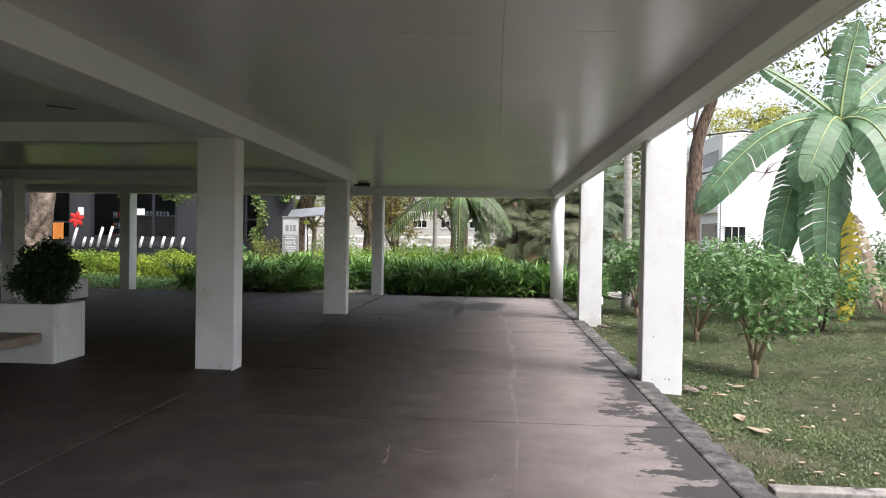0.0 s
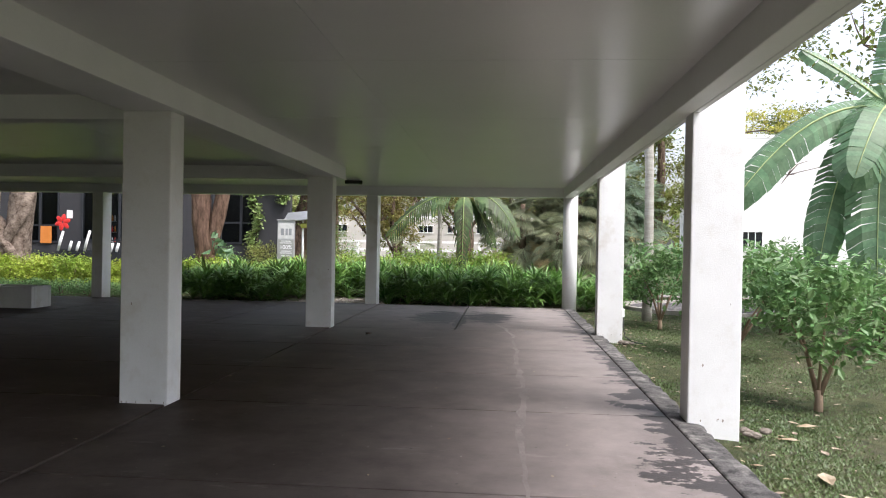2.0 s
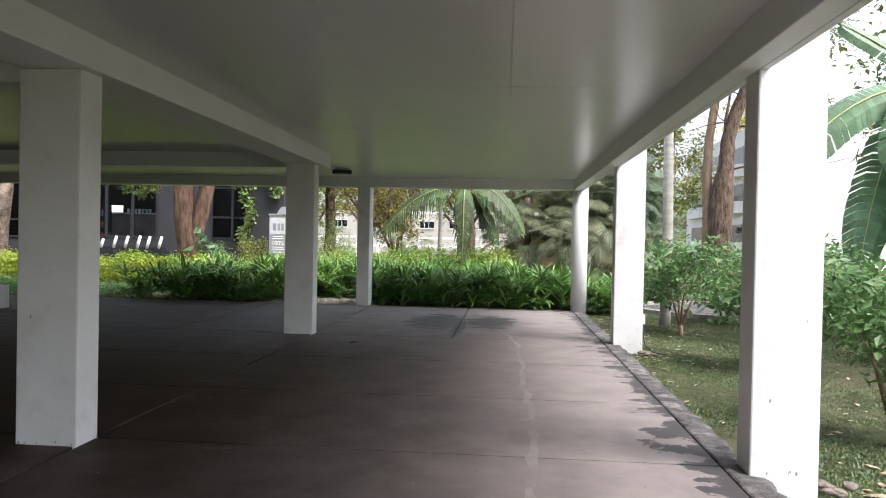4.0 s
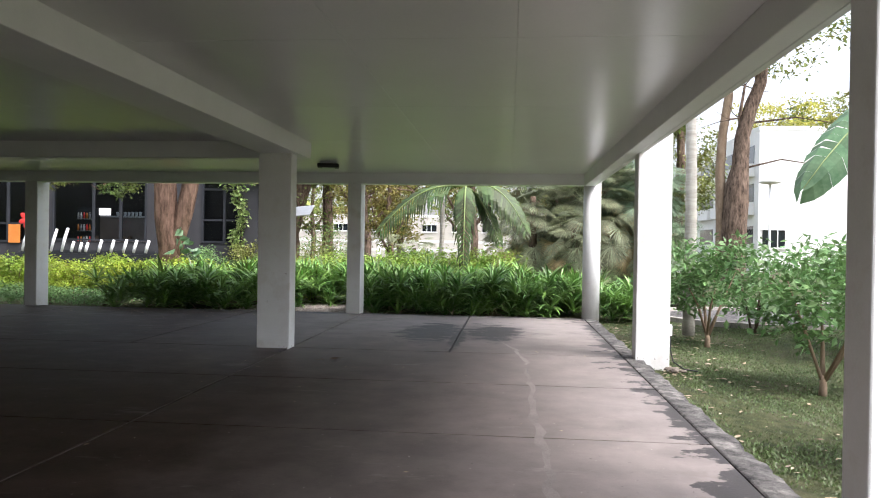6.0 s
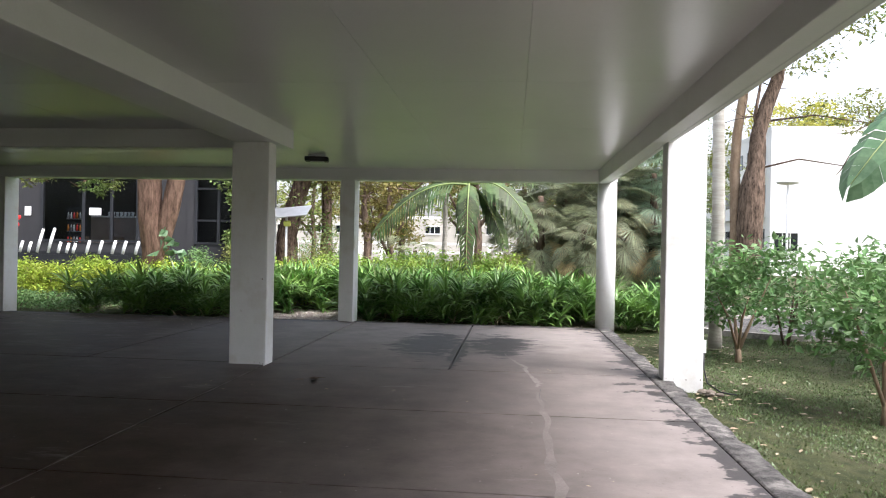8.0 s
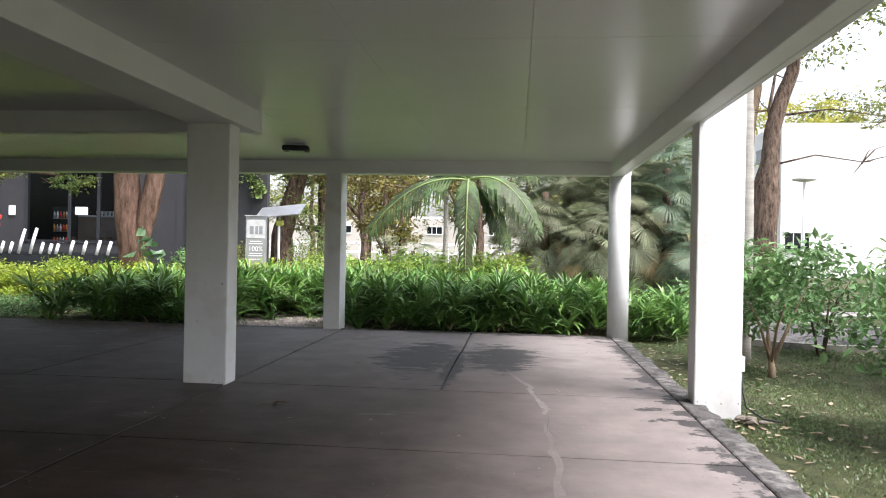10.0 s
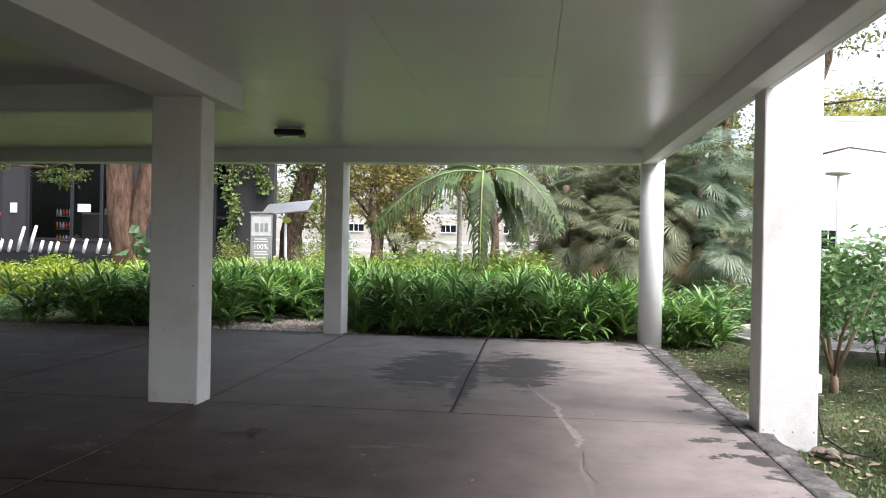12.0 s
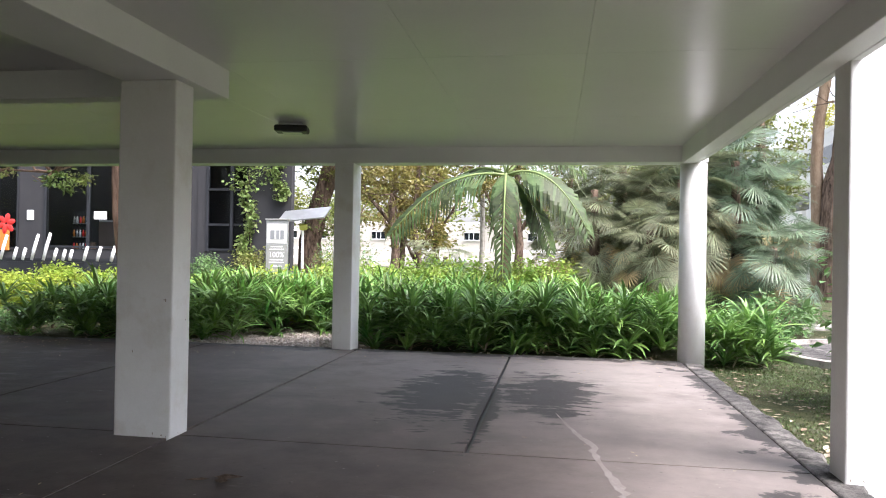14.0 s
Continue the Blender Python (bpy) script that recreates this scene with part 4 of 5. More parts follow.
feather_palm(-0.9, 22.4, -0.1, 3.05, [
    ((0.0, -0.6, 0.2), (0.02, -0.95, -2.2), 0.62, M_FROND),
    ((-1.2, -0.4, 0.2), (-2.2, -0.6, -1.25), 0.8, M_FROND),
    ((0.9, -0.4, 0.35), (1.6, -0.6, -1.2), 0.75, M_FROND),
    ((0.7, 0.2, 0.2), (1.35, 0.3, -0.5), 0.8, M_FROND),
    ((0.6, 0.4, 0.9), (1.6, 0.9, 0.1), 0.55, M_FROND),
    ((-0.3, 0.3, 1.2), (-0.9, 0.6, 1.6), 0.5, M_YELLOW),
    ((0.2, -0.2, 1.2), (0.5, -0.4, 2.0), 0.5, M_FROND),
    ((-0.7, 0.5, 0.5), (-1.5, 1.0, -0.3), 0.6, M_FROND),
    ((0.5, 0.3, -0.2), (0.9, 0.4, -1.5), 0.6, M_FROND)], "feather palm with broad arching green fronds", 31)


def fan_leaf(seed, mt, R=0.7, n=40):
    """A pleated fan leaf with split drooping tips, on a stalk; it opens along +x."""
    r = random.Random(seed)
    V, F = [], []
    S = 0.55
    for i in range(n):
        a_ = radians(-115 + 230 * i / (n - 1))
        L = R * (0.75 + 0.25 * math.cos(a_ * 0.6)) * r.uniform(0.9, 1.08)
        d = Vector((math.cos(a_) * 0.64, math.sin(a_), -math.cos(a_) * 0.77))
        s = Vector((-math.sin(a_) * 0.64, math.cos(a_), math.sin(a_) * 0.77))
        z = 0.03 * (1 if i % 2 else -1)
        o = Vector((S, 0, 0))
        b = len(V)
        m1 = o + d * L * 0.5 + Vector((0, 0, z))
        m2 = o + d * L * 0.8 + Vector((0, 0, z - 0.07))
        m3 = o + d * L * 0.98 + Vector((0, 0, -0.08 - r.uniform(0, 0.12)))
        w = L * 0.5 * radians(230) / n * 0.5
        V += [o, m1 - s * w, m1 + s * w, m2 - s * w * 0.55, m2 + s * w * 0.55, m3]
        F += [(b, b + 1, b + 2), (b + 1, b + 3, b + 4, b + 2), (b + 3, b + 5, b + 4)]
    b = len(V)
    V += [Vector((0, -0.012, 0)), Vector((0, 0.012, 0)), Vector((S, 0.008, 0)), Vector((S, -0.008, 0)), Vector((0, 0, 0.02)), Vector((S, 0, 0.014))]
    F += [(b, b + 1, b + 2, b + 3), (b + 1, b + 4, b + 5, b + 2), (b + 4, b, b + 3, b + 5)]
    return from_arrays("leaf", V, F, mt)


FANS = [fan_leaf(700 + i, M_FAN) for i in range(5)]
FAN_OLD = [fan_leaf(720 + i, leafmat("old_fan_leaf", (0.34, 0.27, 0.14), (0.44, 0.36, 0.18))) for i in range(2)]


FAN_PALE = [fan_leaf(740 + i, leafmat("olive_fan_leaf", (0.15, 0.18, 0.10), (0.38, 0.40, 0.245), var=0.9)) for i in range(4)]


def fan_palm(x, y, h, rad, n, seed, label="bushy fan palm with grey-green pleated leaves"):
    r = random.Random(seed)
    t = thing("fan_palm", pose(x, y, ground_z(x, y)), label, "palm", "fan palms")
    bm = bmesh.new()
    tube(bm, [(0, 0, 0), (0.03, 0, h * 0.5), (0, 0, h * 0.92)], [0.13, 0.11, 0.08], 9, 0.25, seed)
    part("trunk", bm, M_BARK, t)
    for k in range(int(n * 2.9)):
        u = r.random()
        z = h * (0.22 + 0.78 * u)
        el = -55 + 120 * u + r.uniform(-18, 18)
        m = pose(0, 0, z, 0, 0, r.uniform(0, 360)) @ pose(r.uniform(0.05, 0.6), 0, 0, r.uniform(-40, 40), -el, 0) @ Matrix.Scale(rad * r.uniform(0.45, 0.78), 4)
        old = u < 0.55 and r.random() < 0.3
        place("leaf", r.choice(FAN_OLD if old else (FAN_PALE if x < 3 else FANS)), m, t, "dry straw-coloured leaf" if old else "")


for q, (x, y, h, rad, n) in enumerate(((0.9, 24.4, 3.2, 1.05, 46), (1.6, 25.6, 4.6, 1.1, 50), (2.7, 24.2, 3.4, 1.15, 56), (3.9, 24.6, 3.9, 1.15, 60), (3.2, 26.4, 5.0, 1.1, 46), (4.7, 25.8, 3.3, 1.1, 52), (4.4, 23.6, 1.9, 0.95, 34), (2.0, 23.6, 2.2, 0.95, 34), (-3.2, 29.6, 1.5, 0.9, 24), (0.4, 27.0, 2.0, 1.0, 26))):
    fan_palm(x, y, h, rad, n, 800 + q)


# ---- banana plant ----
def banana_leaf(base, ctrl, tip, width, face, mt, r, n=34, torn=0.17):
    """A long blade torn between its side veins, folded along a pale rib."""
    V, F = [], []
    face = Vector(face).normalized()
    prof = lambda t: width * min(1, 0.25 + t * 4.5) * (1 - max(0, (t - 0.72) / 0.28) ** 2) ** 0.5 / 2 if t < 1 else 0.02
    for sg in (-1, 1):
        gap = 0.0
        for i in range(n):
            t0, t1 = i / n, (i + 1) / n
            if r.random() < torn:
                gap = r.uniform(0.25, 0.6) / n
            else:
                gap = 0.0
            p0, p1 = bez(base, ctrl, tip, t0), bez(base, ctrl, tip, t1)
            d = (p1 - p0).normalized()
            s = d.cross(face).normalized() * sg
            back = d * width * 0.16
            sag = Vector((0, 0, -0.10 * width)) - face * 0.12 * width
            w0, w1 = prof(t0) * r.uniform(0.95, 1.03), prof(t1) * r.uniform(0.95, 1.03)
            b = len(V)
            V += [p0, p1, p0 + s * w0 * 0.55 + back * 0.5, p1 - d * gap * 2 + s * w1 * 0.55 + back * 0.5, p0 + s * w0 + back + sag, p1 - d * gap * 4 * width + s * w1 + back + sag]
            F += [(b, b + 1, b + 3, b + 2), (b + 2, b + 3, b + 5, b + 4)]
    return from_arrays("leaf", V, F, mt)


def banana_plant(x, y):
    r = random.Random(17)
    t = thing("banana_plant", pose(x, y, ground_z(x, y)), "tall banana plant with broad torn green leaves", "banana plant")
    H = 4.35
    bm = bmesh.new()
    tube(bm, [(0.25, 0, 0), (0.2, 0, 1.2), (0.08, 0, 2.6), (0, 0, H)], [0.2, 0.17, 0.13, 0.07], 12, 0.08, 3)
    part("stem", bm, mat("banana_stem", (0.16, 0.14, 0.06), (0.30, 0.26, 0.12), 3, 0.6, 0.3, 20, 0.3, stretch=(2, 2, 0.3)), t)
    spec = [((0.1, 0.1, 1.0), (0.45, 0.2, 2.2), 0.8, (0, -1, 0.1), M_BANANA),
            ((-0.7, 0.1, 0.7), (-1.6, 0.2, 1.2), 0.42, (0.3, -1, 0.3), M_BANANA),
            ((-1.6, -0.3, 0.3), (-3.1, -0.5, -1.9), 0.75, (-0.2, -0.8, 0.6), M_BANANA),
            ((-0.5, -0.7, 0.2), (-1.2, -1.2, -1.4), 1.05, (-0.2, -1, 0.4), M_BANANA),
            ((0.6, -0.7, 0.3), (0.85, -1.2, -2.0), 1.15, (0.1, -1, 0.3), M_BANANA),
            ((-0.4, -0.3, -0.4), (-0.5, -0.6, -3.3), 1.1, (0, -1, 0.1), M_BANANA),
            ((-0.9, 0.1, -0.2), (-1.3, 0.0, -3.2), 0.8, (-0.2, -1, 0.1), M_BANANA),
            ((1.0, 0.1, 0.5), (2.1, 0.1, 0.1), 0.7, (0, -0.7, 0.8), M_BANANA),
            ((0.8, 0.5, 0.8), (2.0, 1.2, 1.6), 0.7, (0.2, -1, 0.4), M_BANANA),
            ((1.2, -0.2, -0.3), (1.7, -0.3, -2.6), 0.8, (0.2, -1, 0.2), M_BANANA)]
    for c, tip, w, face, mt in spec:
        h0 = Vector((0, 0, H))
        leaf = place("leaf", banana_leaf(h0, h0 + Vector(c), h0 + Vector(tip), w, face, mt, r), pose(0, 0, 0), t)
        bm = bmesh.new()
        tube(bm, [bez(h0, h0 + Vector(c), h0 + Vector(tip), i / 10) + Vector(face).normalized() * 0.012 for i in range(11)], [0.028 - 0.0022 * i for i in range(11)], 6)
        part("midrib", bm, M_RIB, leaf, "pale green midrib")
    h0 = Vector((0.02, -0.5, H - 2.0))
    place("leaf", banana_leaf(h0, h0 + Vector((0.1, -0.1, -0.9)), h0 + Vector((-0.12, -0.1, -2.35)), 0.42, (0, -1, 0.1), M_YELLOW, r, 16, 0.75), pose(0, 0, 0), t, "yellowed torn leaf hanging down")
    for k, (dx, mt) in enumerate(((-0.1, M_DRY), (0.45, M_DRY), (-0.4, M_DRY), (0.7, M_DRY))):
        h0 = Vector((dx * 0.5 + 0.1, -0.2 + 0.15 * k, 2.6 - 0.3 * k))
        place("leaf", banana_leaf(h0, h0 + Vector((dx * 0.4, -0.2, -0.6)), h0 + Vector((dx, -0.3, -2.2 + 0.2 * k)), 0.34, (0.3, -1, 0.1), mt, r, 12, 0.7), pose(0, 0, 0), t, "dry brown leaf hanging along the stem")


banana_plant(7.72, 15.5)

# ---- cafe beyond the hedge ----
cafe = thing("cafe_building", pose(0, 0, 0), "dark grey cafe building with tall black-framed windows", "building")
YF = 34.0
for spec in ((-13.6, -13.25, YF, YF + 0.3, -0.2, 6.5), (-15.75, -13.602, YF + 0.03, YF + 0.3, -0.2, 6.5), (-11.5, -9.8, YF, YF + 0.3, -0.2, 6.5), (-20.2, -15.752, YF + 0.02, YF + 0.3, -0.2, 1.34), (-13.248, -11.502, YF + 0.02, YF + 0.3, -0.2, 1.3),
             (-21.3, -20.202, YF, YF + 0.3, -0.2, 6.5), (-34, -23.2, YF, YF + 0.3, -0.2, 6.5), (-23.198, -21.302, YF + 0.02, YF + 0.3, -0.2, 1.2), (-34, -14.0, YF + 9.002, YF + 9.3, -0.2, 6.5)):
    part("wall", boxes(spec), M_GREYWALL, cafe)
bm = boxes((-10.1, -9.8, YF + 0.302, YF + 9.3, -0.2, 6.5))
for v in bm.verts:      # the end wall is slanted back along the view, out of the camera's sight
    v.co.x -= (v.co.y - YF - 0.302) * 0.45
part("wall", bm, M_GREYWALL, cafe)
part("roof", boxes((-34.2, -9.6, YF - 0.2, YF + 1.0, 6.502, 6.8)), M_CHAR, cafe)
part("roof", boxes((-34.2, -13.9, YF + 1.002, YF + 9.5, 6.502, 6.8)), M_CHAR, cafe)
part("interior_floor", boxes((-33.9, -14.3, YF + 0.31, YF + 8.99, 0.0, 0.3)), M_CHAR, cafe)


def cafe_window(x0, x1, z0, z1, mull, trans):
    w = part("window", boxes((x0, x0 + 0.09, YF - 0.03, YF + 0.12, z0, z1), (x1 - 0.09, x1, YF - 0.03, YF + 0.12, z0, z1), (x0 + 0.092, x1 - 0.092, YF - 0.03, YF + 0.12, z0, z0 + 0.09), (x0 + 0.092, x1 - 0.092, YF - 0.03, YF + 0.12, z1 - 0.09, z1)), M_CHAR, cafe, "black window frame")
    xs_ = [x0] + mull + [x1]
    for m_ in mull:
        part("mullion", boxes((m_ - 0.05, m_ + 0.05, YF - 0.028, YF + 0.11, z0 + 0.092, z1 - 0.092)), M_CHAR, w)
    zs_ = [z0] + trans + [z1]
    for a0, a1 in zip(xs_, xs_[1:]):
        for tz in trans:
            part("transom", boxes((a0 + 0.095, a1 - 0.095, YF - 0.02, YF + 0.1, tz - 0.04, tz + 0.04)), M_CHAR, w)
        for b0, b1 in zip(zs_, zs_[1:]):
            pn = part("pane", boxes((a0 + 0.06, a1 - 0.06, YF + 0.04, YF + 0.05, b0 + 0.045, b1 - 0.045)), M_PANE, w)
            pn.visible_shadow = False


def pane_mat():
    m = bpy.data.materials.new("window_glass")
    m.use_nodes = True
    nt = m.node_tree
    out = nt.nodes["Material Output"]
    tr, gl, ms = nt.nodes.new("ShaderNodeBsdfTransparent"), nt.nodes.new("ShaderNodeBsdfGlossy"), nt.nodes.new("ShaderNodeMixShader")
    tr.inputs["Color"].default_value = (0.62, 0.66, 0.68, 1)
    gl.inputs["Roughness"].default_value = 0.03
    fr = nt.nodes.new("ShaderNodeFresnel")
    fr.inputs["IOR"].default_value = 1.2
    nt.links.new(fr.outputs[0], ms.inputs[0])
    nt.links.new(tr.outputs[0], ms.inputs[1])
    nt.links.new(gl.outputs[0], ms.inputs[2])
    nt.links.new(ms.outputs[0], out.inputs["Surface"])
    return m


M_PANE = pane_mat()
cafe_window(-20.2, -15.75, 1.36, 5.2, [-18.24, -16.97], [])
cafe_window(-13.24, -11.5, 1.34, 5.2, [-12.2], [2.35, 3.7])
cafe_window(-23.2, -21.3, 1.25, 5.2, [-22.3], [2.1])
counter = thing("cafe_counter", pose(0, 0, 0), "pale serving counter with cups inside the cafe", "counter")
part("body", boxes((-20.1, -16.4, YF + 2.4, YF + 3.1, 0.3, 2.5), bevel=0.01), mat("brown_laminate", (0.24, 0.185, 0.16), (0.34, 0.27, 0.24), 2, 0.5, 0.05, 40), counter, "brown laminate front")
part("top", boxes((-20.2, -16.3, YF + 2.3, YF + 3.2, 2.502, 2.57), bevel=0.01), M_FAR, counter)
r = random.Random(9)
for q in range(7):
    bm = bmesh.new()
    tube(bm, [(0, 0, 0), (0, 0, 0.1), (0, 0, 0.2)], [0.05, 0.06, 0.07], 10)
    ob = solo("cup_stack", bm, M_WHITE, "white paper cups stacked on the cafe counter", "cup", group="counter cups")
    ob.location = (-18.6 + q * 0.19, YF + 2.6, 2.571)
notice = solo("notice", boxes((-17.95, -17.4, YF - 0.05, YF - 0.035, 2.5, 2.82)), M_WHITE, "white paper notice on the cafe window", "notice")
solo("door_panel", boxes((-22.21, -21.66, YF - 0.09, YF - 0.045, 1.22, 2.05), bevel=0.01), M_ORANGE, "orange wooden panel beside the cafe door", "panel")
solo("notice", boxes((-20.9, -20.6, YF - 0.05, YF - 0.035, 2.45, 2.85)), M_WHITE, "white paper notice on the cafe door", "notice")

# vine on the cafe wall
r = random.Random(12)
vine = thing("climbing_vine", pose(-11.0, YF - 0.1, 0), "green climbing vine hanging down the cafe wall", "vine")
pts = []
for q in range(950):
    z = r.uniform(0.6, 5.2)
    pts.append(Vector((-0.45 + 0.16 * math.sin(z * 3) + r.gauss(0, 0.14 + (0.25 if z > 3.6 else 0)), -0.1 + r.gauss(0, 0.05), z)))
for q in range(500):
    z = r.uniform(3.3, 5.2)
    pts.append(Vector((0.75 + 0.2 * math.sin(z * 4) + r.gauss(0, 0.16), -0.1 + r.gauss(0, 0.05), z)))
ob = new("foliage", leaf_mesh("foliage", pts, 0.15, leafmat("vine_leaf", (0.15, 0.22, 0.06), (0.30, 0.38, 0.13), var=0.8), r, 1.4, 0.6, 0.3))
ob.parent = vine
bm = bmesh.new()
tube(bm, [(-0.5, 0.02, 0), (-0.35, 0.02, 1.6), (-0.55, 0.02, 3.2), (-0.4, 0.02, 5.2)], [0.025, 0.02, 0.016, 0.01], 6)
part("stem", bm, M_BARK, vine)

# shop sign: plain white slanted strokes and a red six-lobed rosette on a low stand
sign = thing("shop_sign", pose(0, 30.5, 0), "row of white slanted bars with a red rosette on a stand", "sign")


def stroke(pts, w, mt=M_WHITE):
    bm = bmesh.new()
    tube(bm, [(x, 0, z) for x, z in pts], [w * (0.8 if i in (0, len(pts) - 1) else 1) for i in range(len(pts))], 8)
    for v in bm.verts:
        v.co.y *= 0.35
    part("stroke", bm, mt, sign)


for x0, z1 in ((-19.06, 1.78), (-18.55, 1.36), (-18.2, 1.34), (-17.85, 1.82), (-17.4, 1.86), (-17.0, 1.34), (-16.66, 1.3), (-16.4, 1.3),
               (-15.86, 1.42), (-15.36, 1.42), (-14.84, 1.44), (-14.42, 1.42), (-13.92, 1.42)):
    stroke([(x0, 0.92), (x0 + (z1 - 0.92) * 0.12, (0.92 + z1) / 2), (x0 + (z1 - 0.92) * 0.28, z1)], 0.072)
for q in range(6):
    a_ = q * math.pi / 3 + 0.3
    bm = bmesh.new()
    bmesh.ops.create_uvsphere(bm, u_segments=12, v_segments=8, radius=1, matrix=pose(-18.85 + 0.2 * math.cos(a_), -0.02, 2.17 + 0.2 * math.sin(a_), 0, -math.degrees(a_), 0) @ Matrix.Diagonal((0.17, 0.03, 0.1, 1)))
    part("petal", bm, M_RED, sign, "red rosette lobe")
part("stand", boxes((-19.4, -13.5, 0.1, 0.22, -0.2, 0.86), (-19.2, -13.6, 0.12, 0.16, 0.862, 1.0), bevel=0.006), M_CHAR, sign, "low charcoal stand")

# information board and solar lamp
M_INK = mat("faded_print", (0.22, 0.23, 0.24), (0.30, 0.31, 0.32), 5, 0.5, 0.03, 40)
board = thing("info_board", pose(-8.79, 30.2, -0.1), "grey standing information board with white panel and printed figures", "sign board")
part("frame", boxes((-0.37, 0.37, -0.04, 0.04, 0, 2.47), bevel=0.012), M_ALU, board)
M_GREYPANEL = mat("olive_grey_panel", (0.26, 0.265, 0.245), (0.34, 0.345, 0.32), 3, 0.5, 0.03, 40)
part("cap", boxes((-0.4, 0.4, -0.07, 0.05, 2.472, 2.52), bevel=0.01), M_GREYPANEL, board, "grey cap")
part("panel", boxes((-0.33, 0.33, -0.05, -0.041, 1.72, 2.36)), mat("weathered_white_panel", (0.50, 0.50, 0.48), (0.64, 0.64, 0.62), 6, 0.5, 0.03, 40), board, "white panel with faded blots")
part("panel", boxes((-0.33, 0.33, -0.05, -0.041, 0.5, 1.68)), M_GREYPANEL, board, "grey printed panel")
for dx, w_ in ((-0.15, 0.14), (0.03, 0.1), (0.18, 0.12)):
    part("picture_bar", boxes((dx - w_ / 2, dx + w_ / 2, -0.056, -0.051, 1.86, 2.14)), M_INK, board)
for z, w_ in ((1.6, 0.4), (1.52, 0.5), (1.18, 0.44), (1.1, 0.5), (0.98, 0.36)):
    part("text_bar", boxes((-w_ / 2, w_ / 2, -0.056, -0.051, z, z + 0.03)), M_WHITE, board)
fc = bpy.data.curves.new("figures", "FONT")
fc.body, fc.size, fc.extrude, fc.align_x = "100%", 0.24, 0.003, "CENTER"
fo = bpy.data.objects.new("figures_source", fc)
fm = bpy.data.meshes.new_from_object(fo)
bpy.data.objects.remove(fo)
fm.materials.clear()
fm.materials.append(M_WHITE)
place("figures", fm, pose(0, -0.056, 1.28, 90, 0, 0), board, "white printed figures")
solar = thing("solar_lamp", pose(-8.6, 32.0, -0.1), "solar garden lamp with a tilted panel on a pole", "solar lamp")
bm = bmesh.new()
tube(bm, [(0, 0, 0), (0, 0, 1.4), (0, 0, 2.62)], [0.05, 0.05, 0.045], 10)
part("pole", bm, M_WHITE, solar)
bm = boxes((-0.85, 0.85, -0.5, 0.5, -0.025, 0.025), bevel=0.008)
bm.transform(pose(0.05, 0, 2.76, 25, -6, 0))
part("solar_panel", bm, M_ALU, solar, "tilted grey solar panel")
bm = boxes((-0.13, 0.13, -0.08, 0.08, -0.1, 0.1), bevel=0.03)
bm.transform(pose(0.06, -0.1, 2.32, 20, 0, 0))
part("lamp_head", bm, M_GOLDPAINT := mat("yellow_plastic", (0.5, 0.52, 0.1), (0.56, 0.58, 0.14), 4, 0.5, 0.03, 50), solar)

# street lamp
lamp = thing("street_lamp", pose(10.8, 34.0, -0.1), "slim white street lamp with a flat round head", "street lamp")
bm = bmesh.new()
tube(bm, [(0, 0, 0), (0, 0, 2), (0, 0, 4.2)], [0.06, 0.05, 0.045], 10)
part("pole", bm, M_WHITE, lamp)
bm = bmesh.new()
tube(bm, [(0, 0, 4.2), (0, 0, 4.26), (0, 0, 4.32), (0, 0, 4.38)], [0.1, 0.4, 0.42, 0.2], 20)
part("head", bm, M_FAR, lamp)


# ---- far buildings ----
# shade on the low block's front is put into this greyer wall colour
M_FAR_SHADED = mat("shaded_far_wall", (0.44, 0.41, 0.36), (0.56, 0.52, 0.46), 0.5, 0.9, 0.1, 8)


def far_block(x0, x1, y0, y1, h, label, wins_front, wins_side, wall=None):
    b = thing("building", pose(0, 0, -0.1), label, "building", "far buildings")
    part("wall", boxes((x0, x1, y0, y1, 0, h)), wall or M_FAR, b)
    part("roof", boxes((x0 - 0.02, x1 + 0.02, y0 - 0.02, y1 + 0.02, h + 0.002, h + 0.3)), M_FAR, b)
    for u0, u1, z0, z1 in wins_front:
        w = part("window", boxes((u0 - 0.1, u1 + 0.1, y0 - 0.12, y0 - 0.002, z0 - 0.12, z0)), M_FAR, b)
        part("lintel", boxes((u0 - 0.1, u1 + 0.1, y0 - 0.12, y0 - 0.002, z1, z1 + 0.12)), M_FAR, w)
        part("pane", boxes((u0, u1, y0 - 0.03, y0 - 0.004, z0 + 0.002, z1 - 0.002)), M_GLASS, w)
        k_ = int((u1 - u0) / 0.5)
        for j in range(1, k_):
            part("bar", boxes((u0 + j * 0.5 - 0.03, u0 + j * 0.5 + 0.03, y0 - 0.07, y0 - 0.032, z0 + 0.004, z1 - 0.004)), M_FAR, w)
    for v0, v1, z0, z1 in wins_side:
        w = part("window", boxes((x0 - 0.5, x0 - 0.002, v0 - 0.1, v1 + 0.1, z0 - 0.9, z0)), M_FAR, b, "white balcony parapet")
        part("pane", boxes((x0 - 0.03, x0 - 0.004, v0, v1, z0 + 0.002, z1)), M_GLASS, w)
    return b


